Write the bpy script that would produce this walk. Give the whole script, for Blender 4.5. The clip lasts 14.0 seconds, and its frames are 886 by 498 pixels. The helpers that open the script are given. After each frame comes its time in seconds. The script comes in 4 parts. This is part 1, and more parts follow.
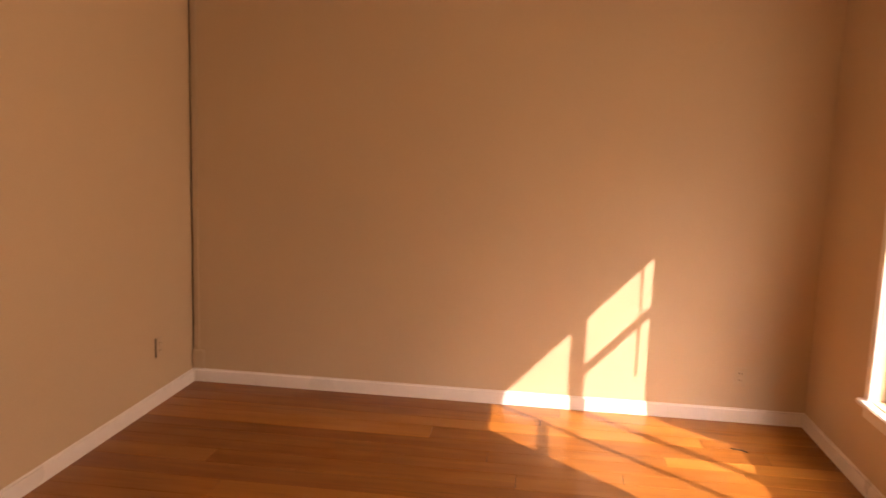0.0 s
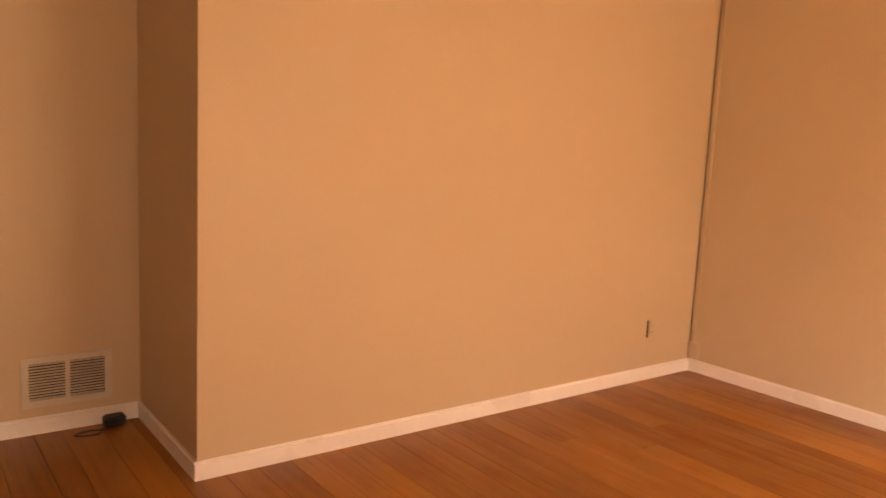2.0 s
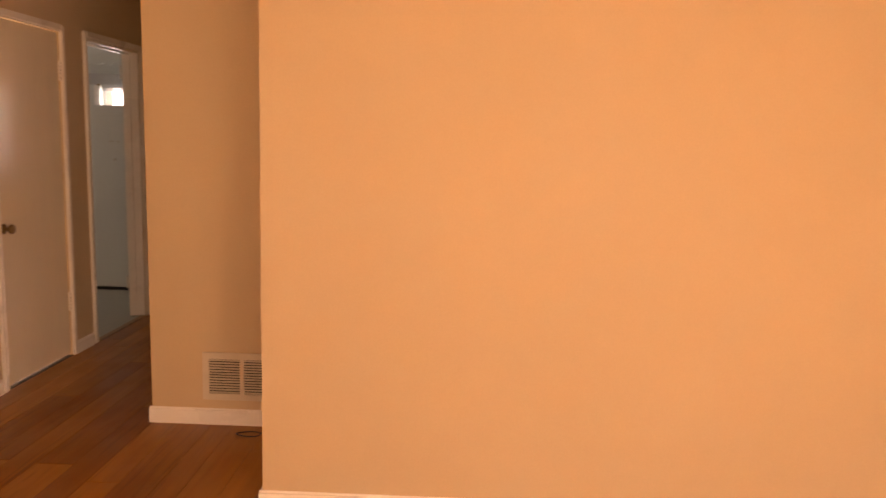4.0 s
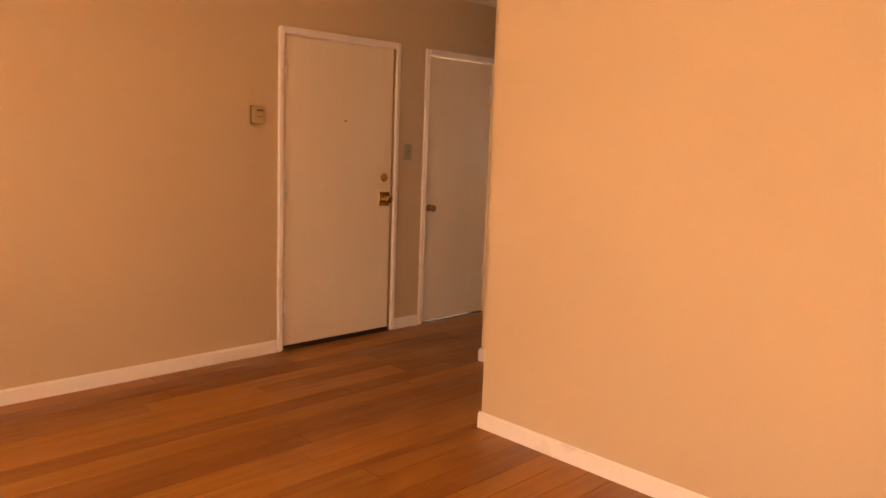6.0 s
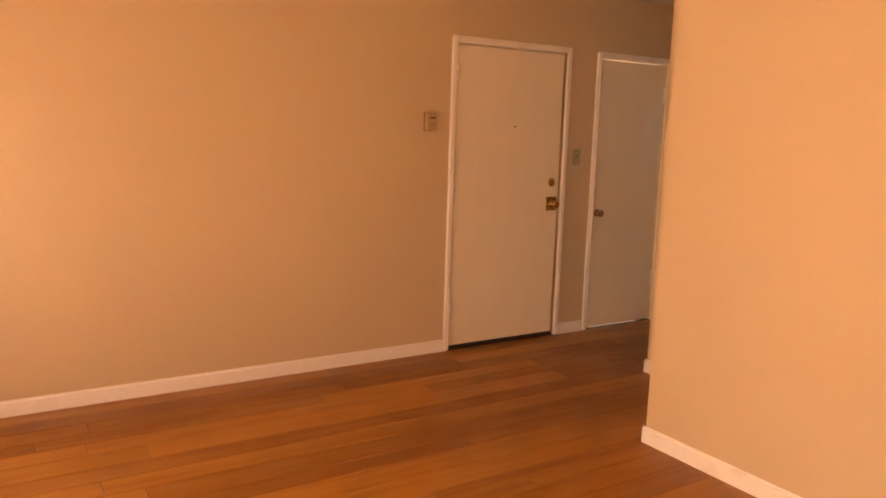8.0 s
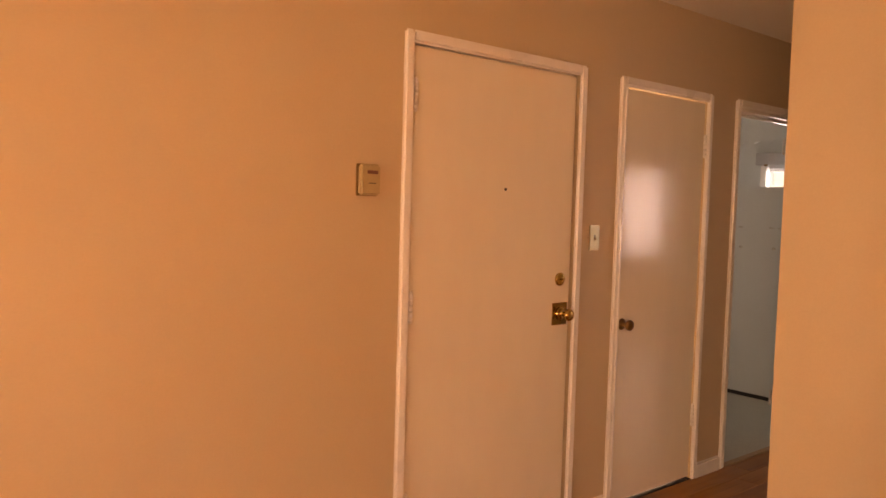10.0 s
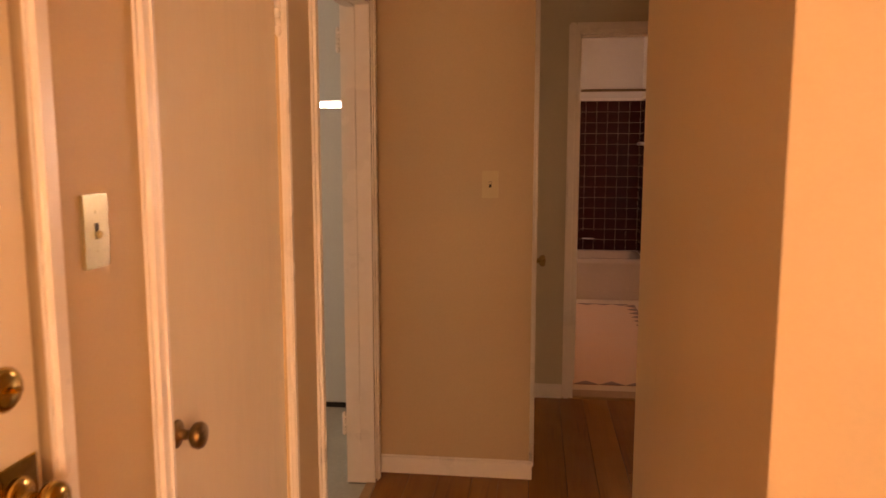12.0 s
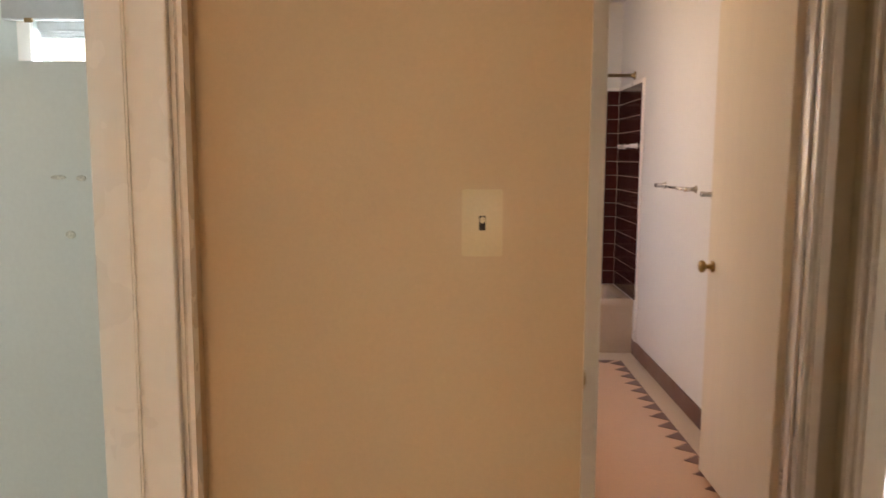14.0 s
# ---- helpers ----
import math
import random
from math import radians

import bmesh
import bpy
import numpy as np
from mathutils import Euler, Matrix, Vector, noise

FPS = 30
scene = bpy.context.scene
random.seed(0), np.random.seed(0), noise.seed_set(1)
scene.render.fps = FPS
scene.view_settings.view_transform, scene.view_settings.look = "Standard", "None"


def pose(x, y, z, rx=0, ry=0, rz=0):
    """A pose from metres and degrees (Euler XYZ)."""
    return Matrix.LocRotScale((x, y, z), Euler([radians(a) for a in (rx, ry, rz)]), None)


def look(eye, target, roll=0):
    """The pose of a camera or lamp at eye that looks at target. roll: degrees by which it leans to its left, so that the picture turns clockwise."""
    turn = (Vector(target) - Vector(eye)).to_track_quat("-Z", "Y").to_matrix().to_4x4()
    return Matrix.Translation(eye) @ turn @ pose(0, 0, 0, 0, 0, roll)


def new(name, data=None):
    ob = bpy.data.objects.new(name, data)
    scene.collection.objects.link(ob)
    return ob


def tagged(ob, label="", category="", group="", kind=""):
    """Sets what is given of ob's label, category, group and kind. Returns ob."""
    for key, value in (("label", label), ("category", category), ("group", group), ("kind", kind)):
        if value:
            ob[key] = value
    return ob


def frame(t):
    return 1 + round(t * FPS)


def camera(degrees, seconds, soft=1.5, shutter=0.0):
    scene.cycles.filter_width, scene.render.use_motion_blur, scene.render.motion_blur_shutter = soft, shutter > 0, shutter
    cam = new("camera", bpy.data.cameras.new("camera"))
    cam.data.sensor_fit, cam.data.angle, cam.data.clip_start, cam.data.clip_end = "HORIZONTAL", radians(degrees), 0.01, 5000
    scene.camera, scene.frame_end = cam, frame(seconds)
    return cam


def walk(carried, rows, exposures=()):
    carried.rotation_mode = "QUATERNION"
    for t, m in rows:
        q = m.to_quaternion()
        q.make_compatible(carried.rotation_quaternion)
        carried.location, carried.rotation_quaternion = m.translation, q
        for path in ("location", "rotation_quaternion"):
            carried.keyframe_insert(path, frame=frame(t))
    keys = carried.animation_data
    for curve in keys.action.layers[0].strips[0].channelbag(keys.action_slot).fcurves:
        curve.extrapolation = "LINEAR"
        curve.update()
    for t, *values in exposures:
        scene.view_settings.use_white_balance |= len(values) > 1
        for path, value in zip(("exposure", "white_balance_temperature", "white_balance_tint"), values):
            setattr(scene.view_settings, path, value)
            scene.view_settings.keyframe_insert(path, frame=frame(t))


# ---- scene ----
cam = camera(60.6, 14.0, soft=1.5, shutter=0.25)

PATH = [
    (0, (0.732, -2.086, 1.544), (2.695, -1.832, 1.261), 1.9),
    (0.5, (0.761, -2.465, 1.53), (2.601, -1.736, 1.245), 2.1),
    (1, (0.783, -2.804, 1.56), (2.376, -1.633, 1.262), 2.4),
    (1.5, (0.757, -2.98, 1.546), (2.145, -1.57, 1.252), 2.6),
    (2, (0.746, -2.954, 1.437), (1.933, -1.368, 1.163), 2.7),
    (2.1, (0.79, -2.941, 1.423), (1.931, -1.322, 1.151), 2.6),
    (2.2, (0.847, -2.949, 1.422), (1.931, -1.29, 1.147), 2.6),
    (4.3, (2.787, -2.695, 1.456), (2.443, -0.747, 1.164), 1.6),
    (4.5, (2.956, -2.686, 1.433), (2.402, -0.786, 1.146), 1.7),
    (5, (3.494, -2.684, 1.395), (2.502, -0.969, 1.12), 1.5),
    (5.5, (3.923, -2.724, 1.396), (2.665, -1.194, 1.119), 1.9),
    (6, (4.188, -2.684, 1.422), (2.781, -1.292, 1.136), 2.1),
    (6.5, (4.345, -2.785, 1.455), (2.835, -1.506, 1.162), 2.3),
    (7, (4.356, -2.832, 1.505), (2.758, -1.668, 1.199), 2.2),
    (7.5, (4.342, -2.786, 1.501), (2.696, -1.703, 1.16), 2.0),
    (8, (4.202, -2.719, 1.488), (2.532, -1.664, 1.176), 1.8),
    (8.2, (4.065, -2.639, 1.459), (2.373, -1.594, 1.239), 1.9),
    (10.3, (1.928, -1.492, 1.445), (0.455, -0.145, 1.318), 1.2),
    (10.4, (1.821, -1.423, 1.443), (0.394, -0.031, 1.28), 1.1),
    (10.6, (1.619, -1.274, 1.434), (0.304, 0.216, 1.207), 0.8),
    (11, (1.256, -0.917, 1.459), (0.246, 0.789, 1.194), 0.4),
    (11.2, (1.12, -0.767, 1.444), (0.281, 1.03, 1.189), 0.3),
    (11.6, (0.874, -0.433, 1.443), (0.393, 1.491, 1.189), 0.0),
    (12, (0.679, -0.034, 1.446), (0.438, 1.935, 1.184), -0.0),
    (12.5, (0.539, 0.412, 1.414), (0.463, 2.395, 1.167), -0.3),
    (13, (0.524, 0.893, 1.409), (0.584, 2.877, 1.162), -0.4),
    (13.2, (0.51, 1.114, 1.405), (0.604, 3.096, 1.152), -0.1),
    (13.3, (0.503, 1.217, 1.406), (0.61, 3.198, 1.154), 0.0),
    (13.5, (0.479, 1.437, 1.415), (0.605, 3.417, 1.163), 0.2),
    (14, (0.441, 1.886, 1.408), (0.409, 3.871, 1.168), 0.3),
]
EXPOSURES = [
    (0.0, 1.0, 8700, 39), (1.0, 1.15, 9300, 41), (1.5, 1.47, 9400, 40), (2.0, 1.88, 9900, 41), (5.0, 2.14, 11100, 45),
    (8.0, 2.2, 10700, 43), (10.5, 2.47, 11900, 46), (11.2, 2.55, 13000, 48), (12.0, 3.03, 15500, 52), (12.5, 3.45, 16500, 54),
    (13.0, 3.62, 15000, 51), (13.3, 3.74, 11600, 40), (14.0, 3.78, 7500, 18)]
walk(cam, [(t, look(e, g, r)) for t, e, g, r in PATH], EXPOSURES)

# ---- daylight ----
SUN_TO = Vector((0.92, 1.0, -1.056))          # the way the sunlight travels
world = bpy.data.worlds.new("sky")
scene.world = world
world.use_nodes = True
wn = world.node_tree.nodes
sky = wn.new("ShaderNodeTexSky")
sky.sky_type, sky.sun_disc = "NISHITA", False
sky.sun_elevation, sky.sun_rotation = radians(37.9), radians(222.6)
wn["Background"].inputs["Strength"].default_value = 0.055
world.node_tree.links.new(sky.outputs["Color"], wn["Background"].inputs["Color"])


def lamp(name, kind, m, power, colour, size=(1, 1)):
    data = bpy.data.lights.new(name, kind)
    data.energy, data.color = power, colour
    if kind == "AREA":
        data.shape, data.size, data.size_y = "RECTANGLE", size[0], size[1]
    ob = new(name, data)
    ob.matrix_world = m
    return ob


sun = lamp("sun", "SUN", look((0, 0, 0), SUN_TO), 5.0, (1.0, 0.98, 0.94))
sun.data.angle = radians(0.5)

# Opening lamps stand in for sky and ground; warm tints add floor bounce.
lamp("window_light_living", "AREA", look((3.6, -3.75, 1.2), (3.6, 0, 0.7)), 4.4, (1.0, 0.90, 0.72), (1.34, 1.50))
lamp("ground_light_living", "AREA", look((3.6, -3.745, 1.2), (3.6, 0, 3.2)), 6.2, (1.0, 0.80, 0.53), (1.34, 1.50))
lamp("window_light_bedroom", "AREA", look((4.71, 8.06, 1.45), (4.71, 0, 1.0)), 9, (0.94, 0.97, 1.0), (1.42, 1.28))
lamp("window_light_dining", "AREA", look((1.21, -3.75, 1.09), (1.21, 0, 0.7)), 1.9, (1.0, 0.90, 0.72), (1.74, 1.28))
lamp("ground_light_dining", "AREA", look((1.21, -3.745, 1.09), (1.21, 0, 3.2)), 3.3, (1.0, 0.80, 0.53), (1.74, 1.28))
# Added fill lamp that brightens the cabinet side; no such source is known.
lamp("fill_light_kitchen_side", "AREA", look((-2.66, 3.0, 1.5), (0, 3.4, 1.1)), 0.95, (0.86, 0.95, 1.0), (0.9, 1.0))
lamp("window_light_kitchen", "AREA", look((-0.55, 4.66, 1.45), (-0.55, 0, 1.2)), 4.6, (0.66, 0.86, 1.0), (0.98, 0.84))
lamp("window_light_bathroom", "AREA", look((0.02, 6.45, 1.6), (1.7, 6.3, 0.3)), 0.85, (0.42, 0.58, 1.0), (0.68, 0.78))
# Added warm fill for the open door and upper wall, without a known source.
lamp("warm_fill_bathroom", "AREA", look((0.03, 6.45, 1.6), (1.7, 5.0, 2.4)), 1.15, (1.0, 0.73, 0.40), (0.58, 0.78))


# ---- materials ----
def material(name, colour, rough=0.5, metal=0.0, vary=0.08, scale=3.0, grain=60.0, bump=0.05, spec=0.5, stretch=(1, 1, 1), island=0.0, coat=0.0):
    """A surface with blotches at one scale, grain at another, and fine relief."""
    m = bpy.data.materials.new(name)
    m.use_nodes = True
    n, l = m.node_tree.nodes, m.node_tree.links
    b = n["Principled BSDF"]
    b.inputs["Roughness"].default_value, b.inputs["Metallic"].default_value = rough, metal
    b.inputs["Specular IOR Level"].default_value, b.inputs["Coat Weight"].default_value = spec, coat
    co = n.new("ShaderNodeTexCoord")
    mp = n.new("ShaderNodeMapping")
    mp.inputs["Scale"].default_value = stretch
    l.new(co.outputs["Object"], mp.inputs["Vector"])
    big, fine = n.new("ShaderNodeTexNoise"), n.new("ShaderNodeTexNoise")
    big.inputs["Scale"].default_value, fine.inputs["Scale"].default_value = scale, grain
    big.inputs["Detail"].default_value, fine.inputs["Detail"].default_value = 4, 3
    l.new(mp.outputs["Vector"], big.inputs["Vector"])
    l.new(mp.outputs["Vector"], fine.inputs["Vector"])
    both = n.new("ShaderNodeMath")
    both.operation = "ADD"
    l.new(big.outputs["Fac"], both.inputs[0])
    l.new(fine.outputs["Fac"], both.inputs[1])
    ramp = n.new("ShaderNodeMapRange")
    ramp.inputs["From Min"].default_value, ramp.inputs["From Max"].default_value = 0.6, 1.4
    ramp.inputs["To Min"].default_value, ramp.inputs["To Max"].default_value = 1 - vary, 1 + vary
    l.new(both.outputs[0], ramp.inputs["Value"])
    mix = n.new("ShaderNodeVectorMath")
    mix.operation = "SCALE"
    mix.inputs[0].default_value = colour
    l.new(ramp.outputs["Result"], mix.inputs["Scale"])
    l.new(mix.outputs["Vector"], b.inputs["Base Color"])
    rr = n.new("ShaderNodeMapRange")
    rr.inputs["From Min"].default_value, rr.inputs["From Max"].default_value = 0.3, 0.7
    rr.inputs["To Min"].default_value, rr.inputs["To Max"].default_value = rough * 0.85, min(1, rough * 1.15)
    l.new(big.outputs["Fac"], rr.inputs["Value"])
    l.new(rr.outputs["Result"], b.inputs["Roughness"])
    if bump:
        bp = n.new("ShaderNodeBump")
        bp.inputs["Strength"].default_value, bp.inputs["Distance"].default_value = bump, 0.004
        l.new(fine.outputs["Fac"], bp.inputs["Height"])
        l.new(bp.outputs["Normal"], b.inputs["Normal"])
    return m


def wood_material(name, light, dark, rough, spec=0.5, coat=0.0):
    """Boards along y: each piece takes its own tone, with long grain, cathedral figure and scuffs."""
    m = bpy.data.materials.new(name)
    m.use_nodes = True
    n, l = m.node_tree.nodes, m.node_tree.links
    b = n["Principled BSDF"]
    b.inputs["Specular IOR Level"].default_value, b.inputs["Coat Weight"].default_value, b.inputs["Coat Roughness"].default_value = spec, coat, 0.15
    co, info, geo = n.new("ShaderNodeTexCoord"), n.new("ShaderNodeObjectInfo"), n.new("ShaderNodeNewGeometry")
    rnd = n.new("ShaderNodeMath")
    rnd.operation = "ADD"
    l.new(info.outputs["Random"], rnd.inputs[0])
    l.new(geo.outputs["Random Per Island"], rnd.inputs[1])
    frac = n.new("ShaderNodeMath")
    frac.operation = "FRACT"
    l.new(rnd.outputs[0], frac.inputs[0])
    shift = n.new("ShaderNodeVectorMath")
    shift.operation = "SCALE"
    shift.inputs[0].default_value = (7.3, 13.7, 5.1)
    l.new(rnd.outputs[0], shift.inputs["Scale"])
    add = n.new("ShaderNodeVectorMath")
    l.new(geo.outputs["Position"], add.inputs[0])
    l.new(shift.outputs["Vector"], add.inputs[1])

    def grainy(sx, sy, detail, distort):
        mp, t = n.new("ShaderNodeMapping"), n.new("ShaderNodeTexNoise")
        mp.inputs["Scale"].default_value = (sx, sy, 1)
        t.inputs["Scale"].default_value, t.inputs["Detail"].default_value, t.inputs["Distortion"].default_value = 1, detail, distort
        l.new(add.outputs["Vector"], mp.inputs["Vector"])
        l.new(mp.outputs["Vector"], t.inputs["Vector"])
        return t
    streak, fine, blotch = grainy(16, 1.1, 4, 0.6), grainy(120, 5, 3, 0.2), grainy(4, 2.2, 3, 0.3)
    total = n.new("ShaderNodeMath")
    total.operation = "MULTIPLY_ADD"
    total.inputs[1].default_value = 0.55
    l.new(streak.outputs["Fac"], total.inputs[0])
    f2 = n.new("ShaderNodeMath")
    f2.operation = "MULTIPLY_ADD"
    f2.inputs[1].default_value = 0.16
    l.new(fine.outputs["Fac"], f2.inputs[0])
    f3 = n.new("ShaderNodeMath")
    f3.operation = "MULTIPLY_ADD"
    f3.inputs[1].default_value = 0.5
    l.new(frac.outputs[0], f3.inputs[0])
    f4 = n.new("ShaderNodeMath")
    f4.operation = "MULTIPLY"
    f4.inputs[1].default_value = 0.3
    l.new(blotch.outputs["Fac"], f4.inputs[0])
    l.new(f4.outputs[0], f3.inputs[2])
    l.new(f3.outputs[0], f2.inputs[2])
    l.new(f2.outputs[0], total.inputs[2])
    ramp = n.new("ShaderNodeValToRGB")
    ramp.color_ramp.elements[0].position, ramp.color_ramp.elements[1].position = 0.38, 1.12
    ramp.color_ramp.elements[0].color, ramp.color_ramp.elements[1].color = (*light, 1), (*dark, 1)
    l.new(total.outputs[0], ramp.inputs["Fac"])
    vein = grainy(38, 1.6, 2, 0.9)
    line = n.new("ShaderNodeMapRange")
    line.inputs["From Min"].default_value, line.inputs["From Max"].default_value = 0.60, 0.74
    line.inputs["To Min"].default_value, line.inputs["To Max"].default_value = 1.0, 0.76
    l.new(vein.outputs["Fac"], line.inputs["Value"])
    veined = n.new("ShaderNodeVectorMath")
    veined.operation = "SCALE"
    l.new(ramp.outputs["Color"], veined.inputs[0])
    l.new(line.outputs["Result"], veined.inputs["Scale"])
    l.new(veined.outputs["Vector"], b.inputs["Base Color"])
    rr = n.new("ShaderNodeMapRange")
    rr.inputs["From Min"].default_value, rr.inputs["From Max"].default_value = 0.3, 0.7
    rr.inputs["To Min"].default_value, rr.inputs["To Max"].default_value = rough * 0.8, rough * 1.25
    l.new(blotch.outputs["Fac"], rr.inputs["Value"])
    l.new(rr.outputs["Result"], b.inputs["Roughness"])
    bp = n.new("ShaderNodeBump")
    bp.inputs["Strength"].default_value, bp.inputs["Distance"].default_value = 0.06, 0.003
    l.new(f2.outputs[0], bp.inputs["Height"])
    l.new(bp.outputs["Normal"], b.inputs["Normal"])
    return m


BEIGE = material("beige_wall_paint", (0.61, 0.467, 0.305), 0.55, vary=0.035, scale=1.3, grain=140, bump=0.10)
SAGE = material("sage_wall_paint", (0.57, 0.52, 0.395), 0.6, vary=0.035, scale=1.3, grain=140, bump=0.10)
CREAM = material("bedroom_wall_paint", (0.58, 0.575, 0.49), 0.6, vary=0.03, scale=1.3, grain=140, bump=0.08)
BATH_WHITE = material("bathroom_gloss_paint", (0.73, 0.70, 0.66), 0.35, vary=0.03, scale=2, grain=40, bump=0.02)
CEILING = material("ceiling_paint", (0.80, 0.76, 0.69), 0.8, vary=0.03, scale=2, grain=90, bump=0.2)
TRIM = material("white_gloss_trim", (0.87, 0.825, 0.775), 0.30, vary=0.03, scale=3, grain=30, bump=0.008, spec=0.45)
DOOR = material("door_gloss_paint", (0.84, 0.745, 0.60), 0.12, vary=0.025, scale=2.2, grain=11, bump=0.55, stretch=(1, 1, 0.3), spec=0.14)
KITCHEN = material("kitchen_paint", (0.66, 0.70, 0.68), 0.45, vary=0.04, scale=2, grain=70, bump=0.06)
BRASS = material("worn_brass", (0.55, 0.37, 0.14), 0.15, 1.0, vary=0.25, scale=25, grain=180, bump=0.03)
OLD_BRASS = material("dark_antique_brass", (0.30, 0.20, 0.10), 0.32, 1.0, vary=0.25, scale=30, grain=180, bump=0.03)
NICKEL = material("satin_nickel", (0.55, 0.50, 0.44), 0.28, 1.0, vary=0.12, scale=25, grain=180, bump=0.02)
BLACK = material("black_plastic", (0.012, 0.012, 0.012), 0.45, vary=0.2, scale=20, grain=200)
TAN = material("aged_tan_plastic", (0.47, 0.36, 0.195), 0.4, vary=0.06, scale=15, grain=150, bump=0.02)
AGED_BRASS = material("aged_patterned_brass", (0.36, 0.24, 0.10), 0.3, 1.0, vary=0.5, scale=60, grain=220, bump=0.2)
SATIN_BRASS = material("pale_satin_brass", (0.40, 0.335, 0.215), 0.38, 1.0, vary=0.10, scale=25, grain=180, bump=0.02)
IVORY = material("ivory_plastic", (0.66, 0.555, 0.35), 0.38, vary=0.05, scale=15, grain=150, bump=0.02)
WHITE_PLASTIC = material("white_plastic", (0.78, 0.76, 0.72), 0.35, vary=0.04, scale=15, grain=150, bump=0.02)
# Near-black for dark bits, and for shade painted into slots, holes and gaps.
DARK = material("dark_slot", (0.03, 0.022, 0.016), 0.8, vary=0.2, scale=20, grain=150)
VENT = material("enamelled_vent_metal", (0.62, 0.55, 0.45), 0.4, vary=0.07, scale=12, grain=110, bump=0.03)
FLOOR_WOOD = wood_material("oiled_fir_floor", (0.44, 0.178, 0.035), (0.235, 0.080, 0.014), 0.40, spec=0.14, coat=0.38)
BED_WOOD = wood_material("bedroom_oak_floor", (0.32, 0.195, 0.115), (0.21, 0.12, 0.068), 0.26, spec=0.2)
SILL_WOOD = material("worn_oak_threshold", (0.36, 0.21, 0.10), 0.4, vary=0.25, scale=9, grain=90, bump=0.12, stretch=(0.3, 1, 1))
JOINT = material("dark_floor_joint", (0.06, 0.028, 0.012), 0.8, vary=0.2, scale=20, grain=120)
MAROON = material("maroon_glazed_tile", (0.058, 0.012, 0.009), 0.14, vary=0.3, scale=6, grain=30, bump=0.008, spec=0.25)
GROUT = material("pale_grout", (0.50, 0.42, 0.36), 0.8, vary=0.12, scale=20, grain=160, bump=0.1)
TUB_ENAMEL = material("beige_tub_enamel", (0.58, 0.44, 0.31), 0.16, vary=0.04, scale=4, grain=60, bump=0.02)
VINYL_PINK = material("pale_bathroom_vinyl", (0.68, 0.415, 0.26), 0.33, vary=0.05, scale=4, grain=90, bump=0.05)
VINYL_BORDER = material("cream_border_vinyl", (0.64, 0.50, 0.36), 0.33, vary=0.05, scale=4, grain=90, bump=0.05)
VINYL_BROWN = material("brown_border_vinyl", (0.16, 0.065, 0.045), 0.35, vary=0.12, scale=9, grain=90, bump=0.05)
VINYL_GREY = material("grey_kitchen_vinyl", (0.42, 0.43, 0.38), 0.4, vary=0.14, scale=7, grain=60, bump=0.05)
PORCELAIN = material("white_porcelain", (0.80, 0.78, 0.75), 0.1, vary=0.03, scale=8, grain=60, bump=0.01)
SMUDGE = material("old_glue_smudge", (0.54, 0.54, 0.48), 0.6, vary=0.4, scale=40, grain=160)
LAWN = material("dry_ground", (0.22, 0.19, 0.12), 0.9, vary=0.3, scale=0.5, grain=14, bump=0.3)
STUCCO = material("pale_stucco", (0.60, 0.56, 0.48), 0.85, vary=0.08, scale=0.8, grain=30, bump=0.3)
ALUMINIUM = material("white_window_frame", (0.74, 0.74, 0.72), 0.35, vary=0.04, scale=9, grain=90, bump=0.02)
BLIND = material("grey_blind_slat", (0.45, 0.45, 0.45), 0.5, vary=0.06, scale=9, grain=80)

BRIGHT_SKY = bpy.data.materials.new("bright_hazy_sky")
BRIGHT_SKY.use_nodes = True
_s = BRIGHT_SKY.node_tree.nodes["Principled BSDF"]
_s.inputs["Base Color"].default_value = (0.7, 0.8, 0.9, 1)
_s.inputs["Emission Color"].default_value, _s.inputs["Emission Strength"].default_value = (0.80, 0.90, 1.0, 1), 1.5

GLASS = bpy.data.materials.new("window_glass")
GLASS.use_nodes = True
_g = GLASS.node_tree.nodes["Principled BSDF"]
_g.inputs["Transmission Weight"].default_value, _g.inputs["Roughness"].default_value, _g.inputs["IOR"].default_value = 1.0, 0.0, 1.45


# ---- building helpers ----
def box(bm, x0, x1, y0, y1, z0, z1, bevel=0.0, segments=2):
    """A block between the given planes, with rounded edges where asked."""
    vs = [bm.verts.new((x, y, z)) for x in (x0, x1) for y in (y0, y1) for z in (z0, z1)]
    quads = ((0, 1, 3, 2), (4, 6, 7, 5), (0, 4, 5, 1), (2, 3, 7, 6), (0, 2, 6, 4), (1, 5, 7, 3))
    fs = [bm.faces.new([vs[i] for i in q]) for q in quads]
    if bevel:
        es = list({e for f in fs for e in f.edges})
        bmesh.ops.bevel(bm, geom=es, offset=bevel, segments=segments, affect="EDGES", clamp_overlap=True)
    return bm


def lathe(bm, base, axis, profile, steps=24):
    """Turns a profile of (along, radius) about an axis that starts at base."""
    axis = Vector(axis).normalized()
    u = axis.orthogonal().normalized()
    v = axis.cross(u)
    rings = []
    for a, r in profile:
        c = Vector(base) + axis * a
        rings.append([bm.verts.new(c + (u * math.cos(k * math.tau / steps) + v * math.sin(k * math.tau / steps)) * max(r, 1e-4)) for k in range(steps)])
    for p, q in zip(rings, rings[1:]):
        for k in range(steps):
            f = bm.faces.new((p[k], p[(k + 1) % steps], q[(k + 1) % steps], q[k]))
            f.smooth = True
    bm.faces.new(list(reversed(rings[0])))
    bm.faces.new(rings[-1])
    return bm


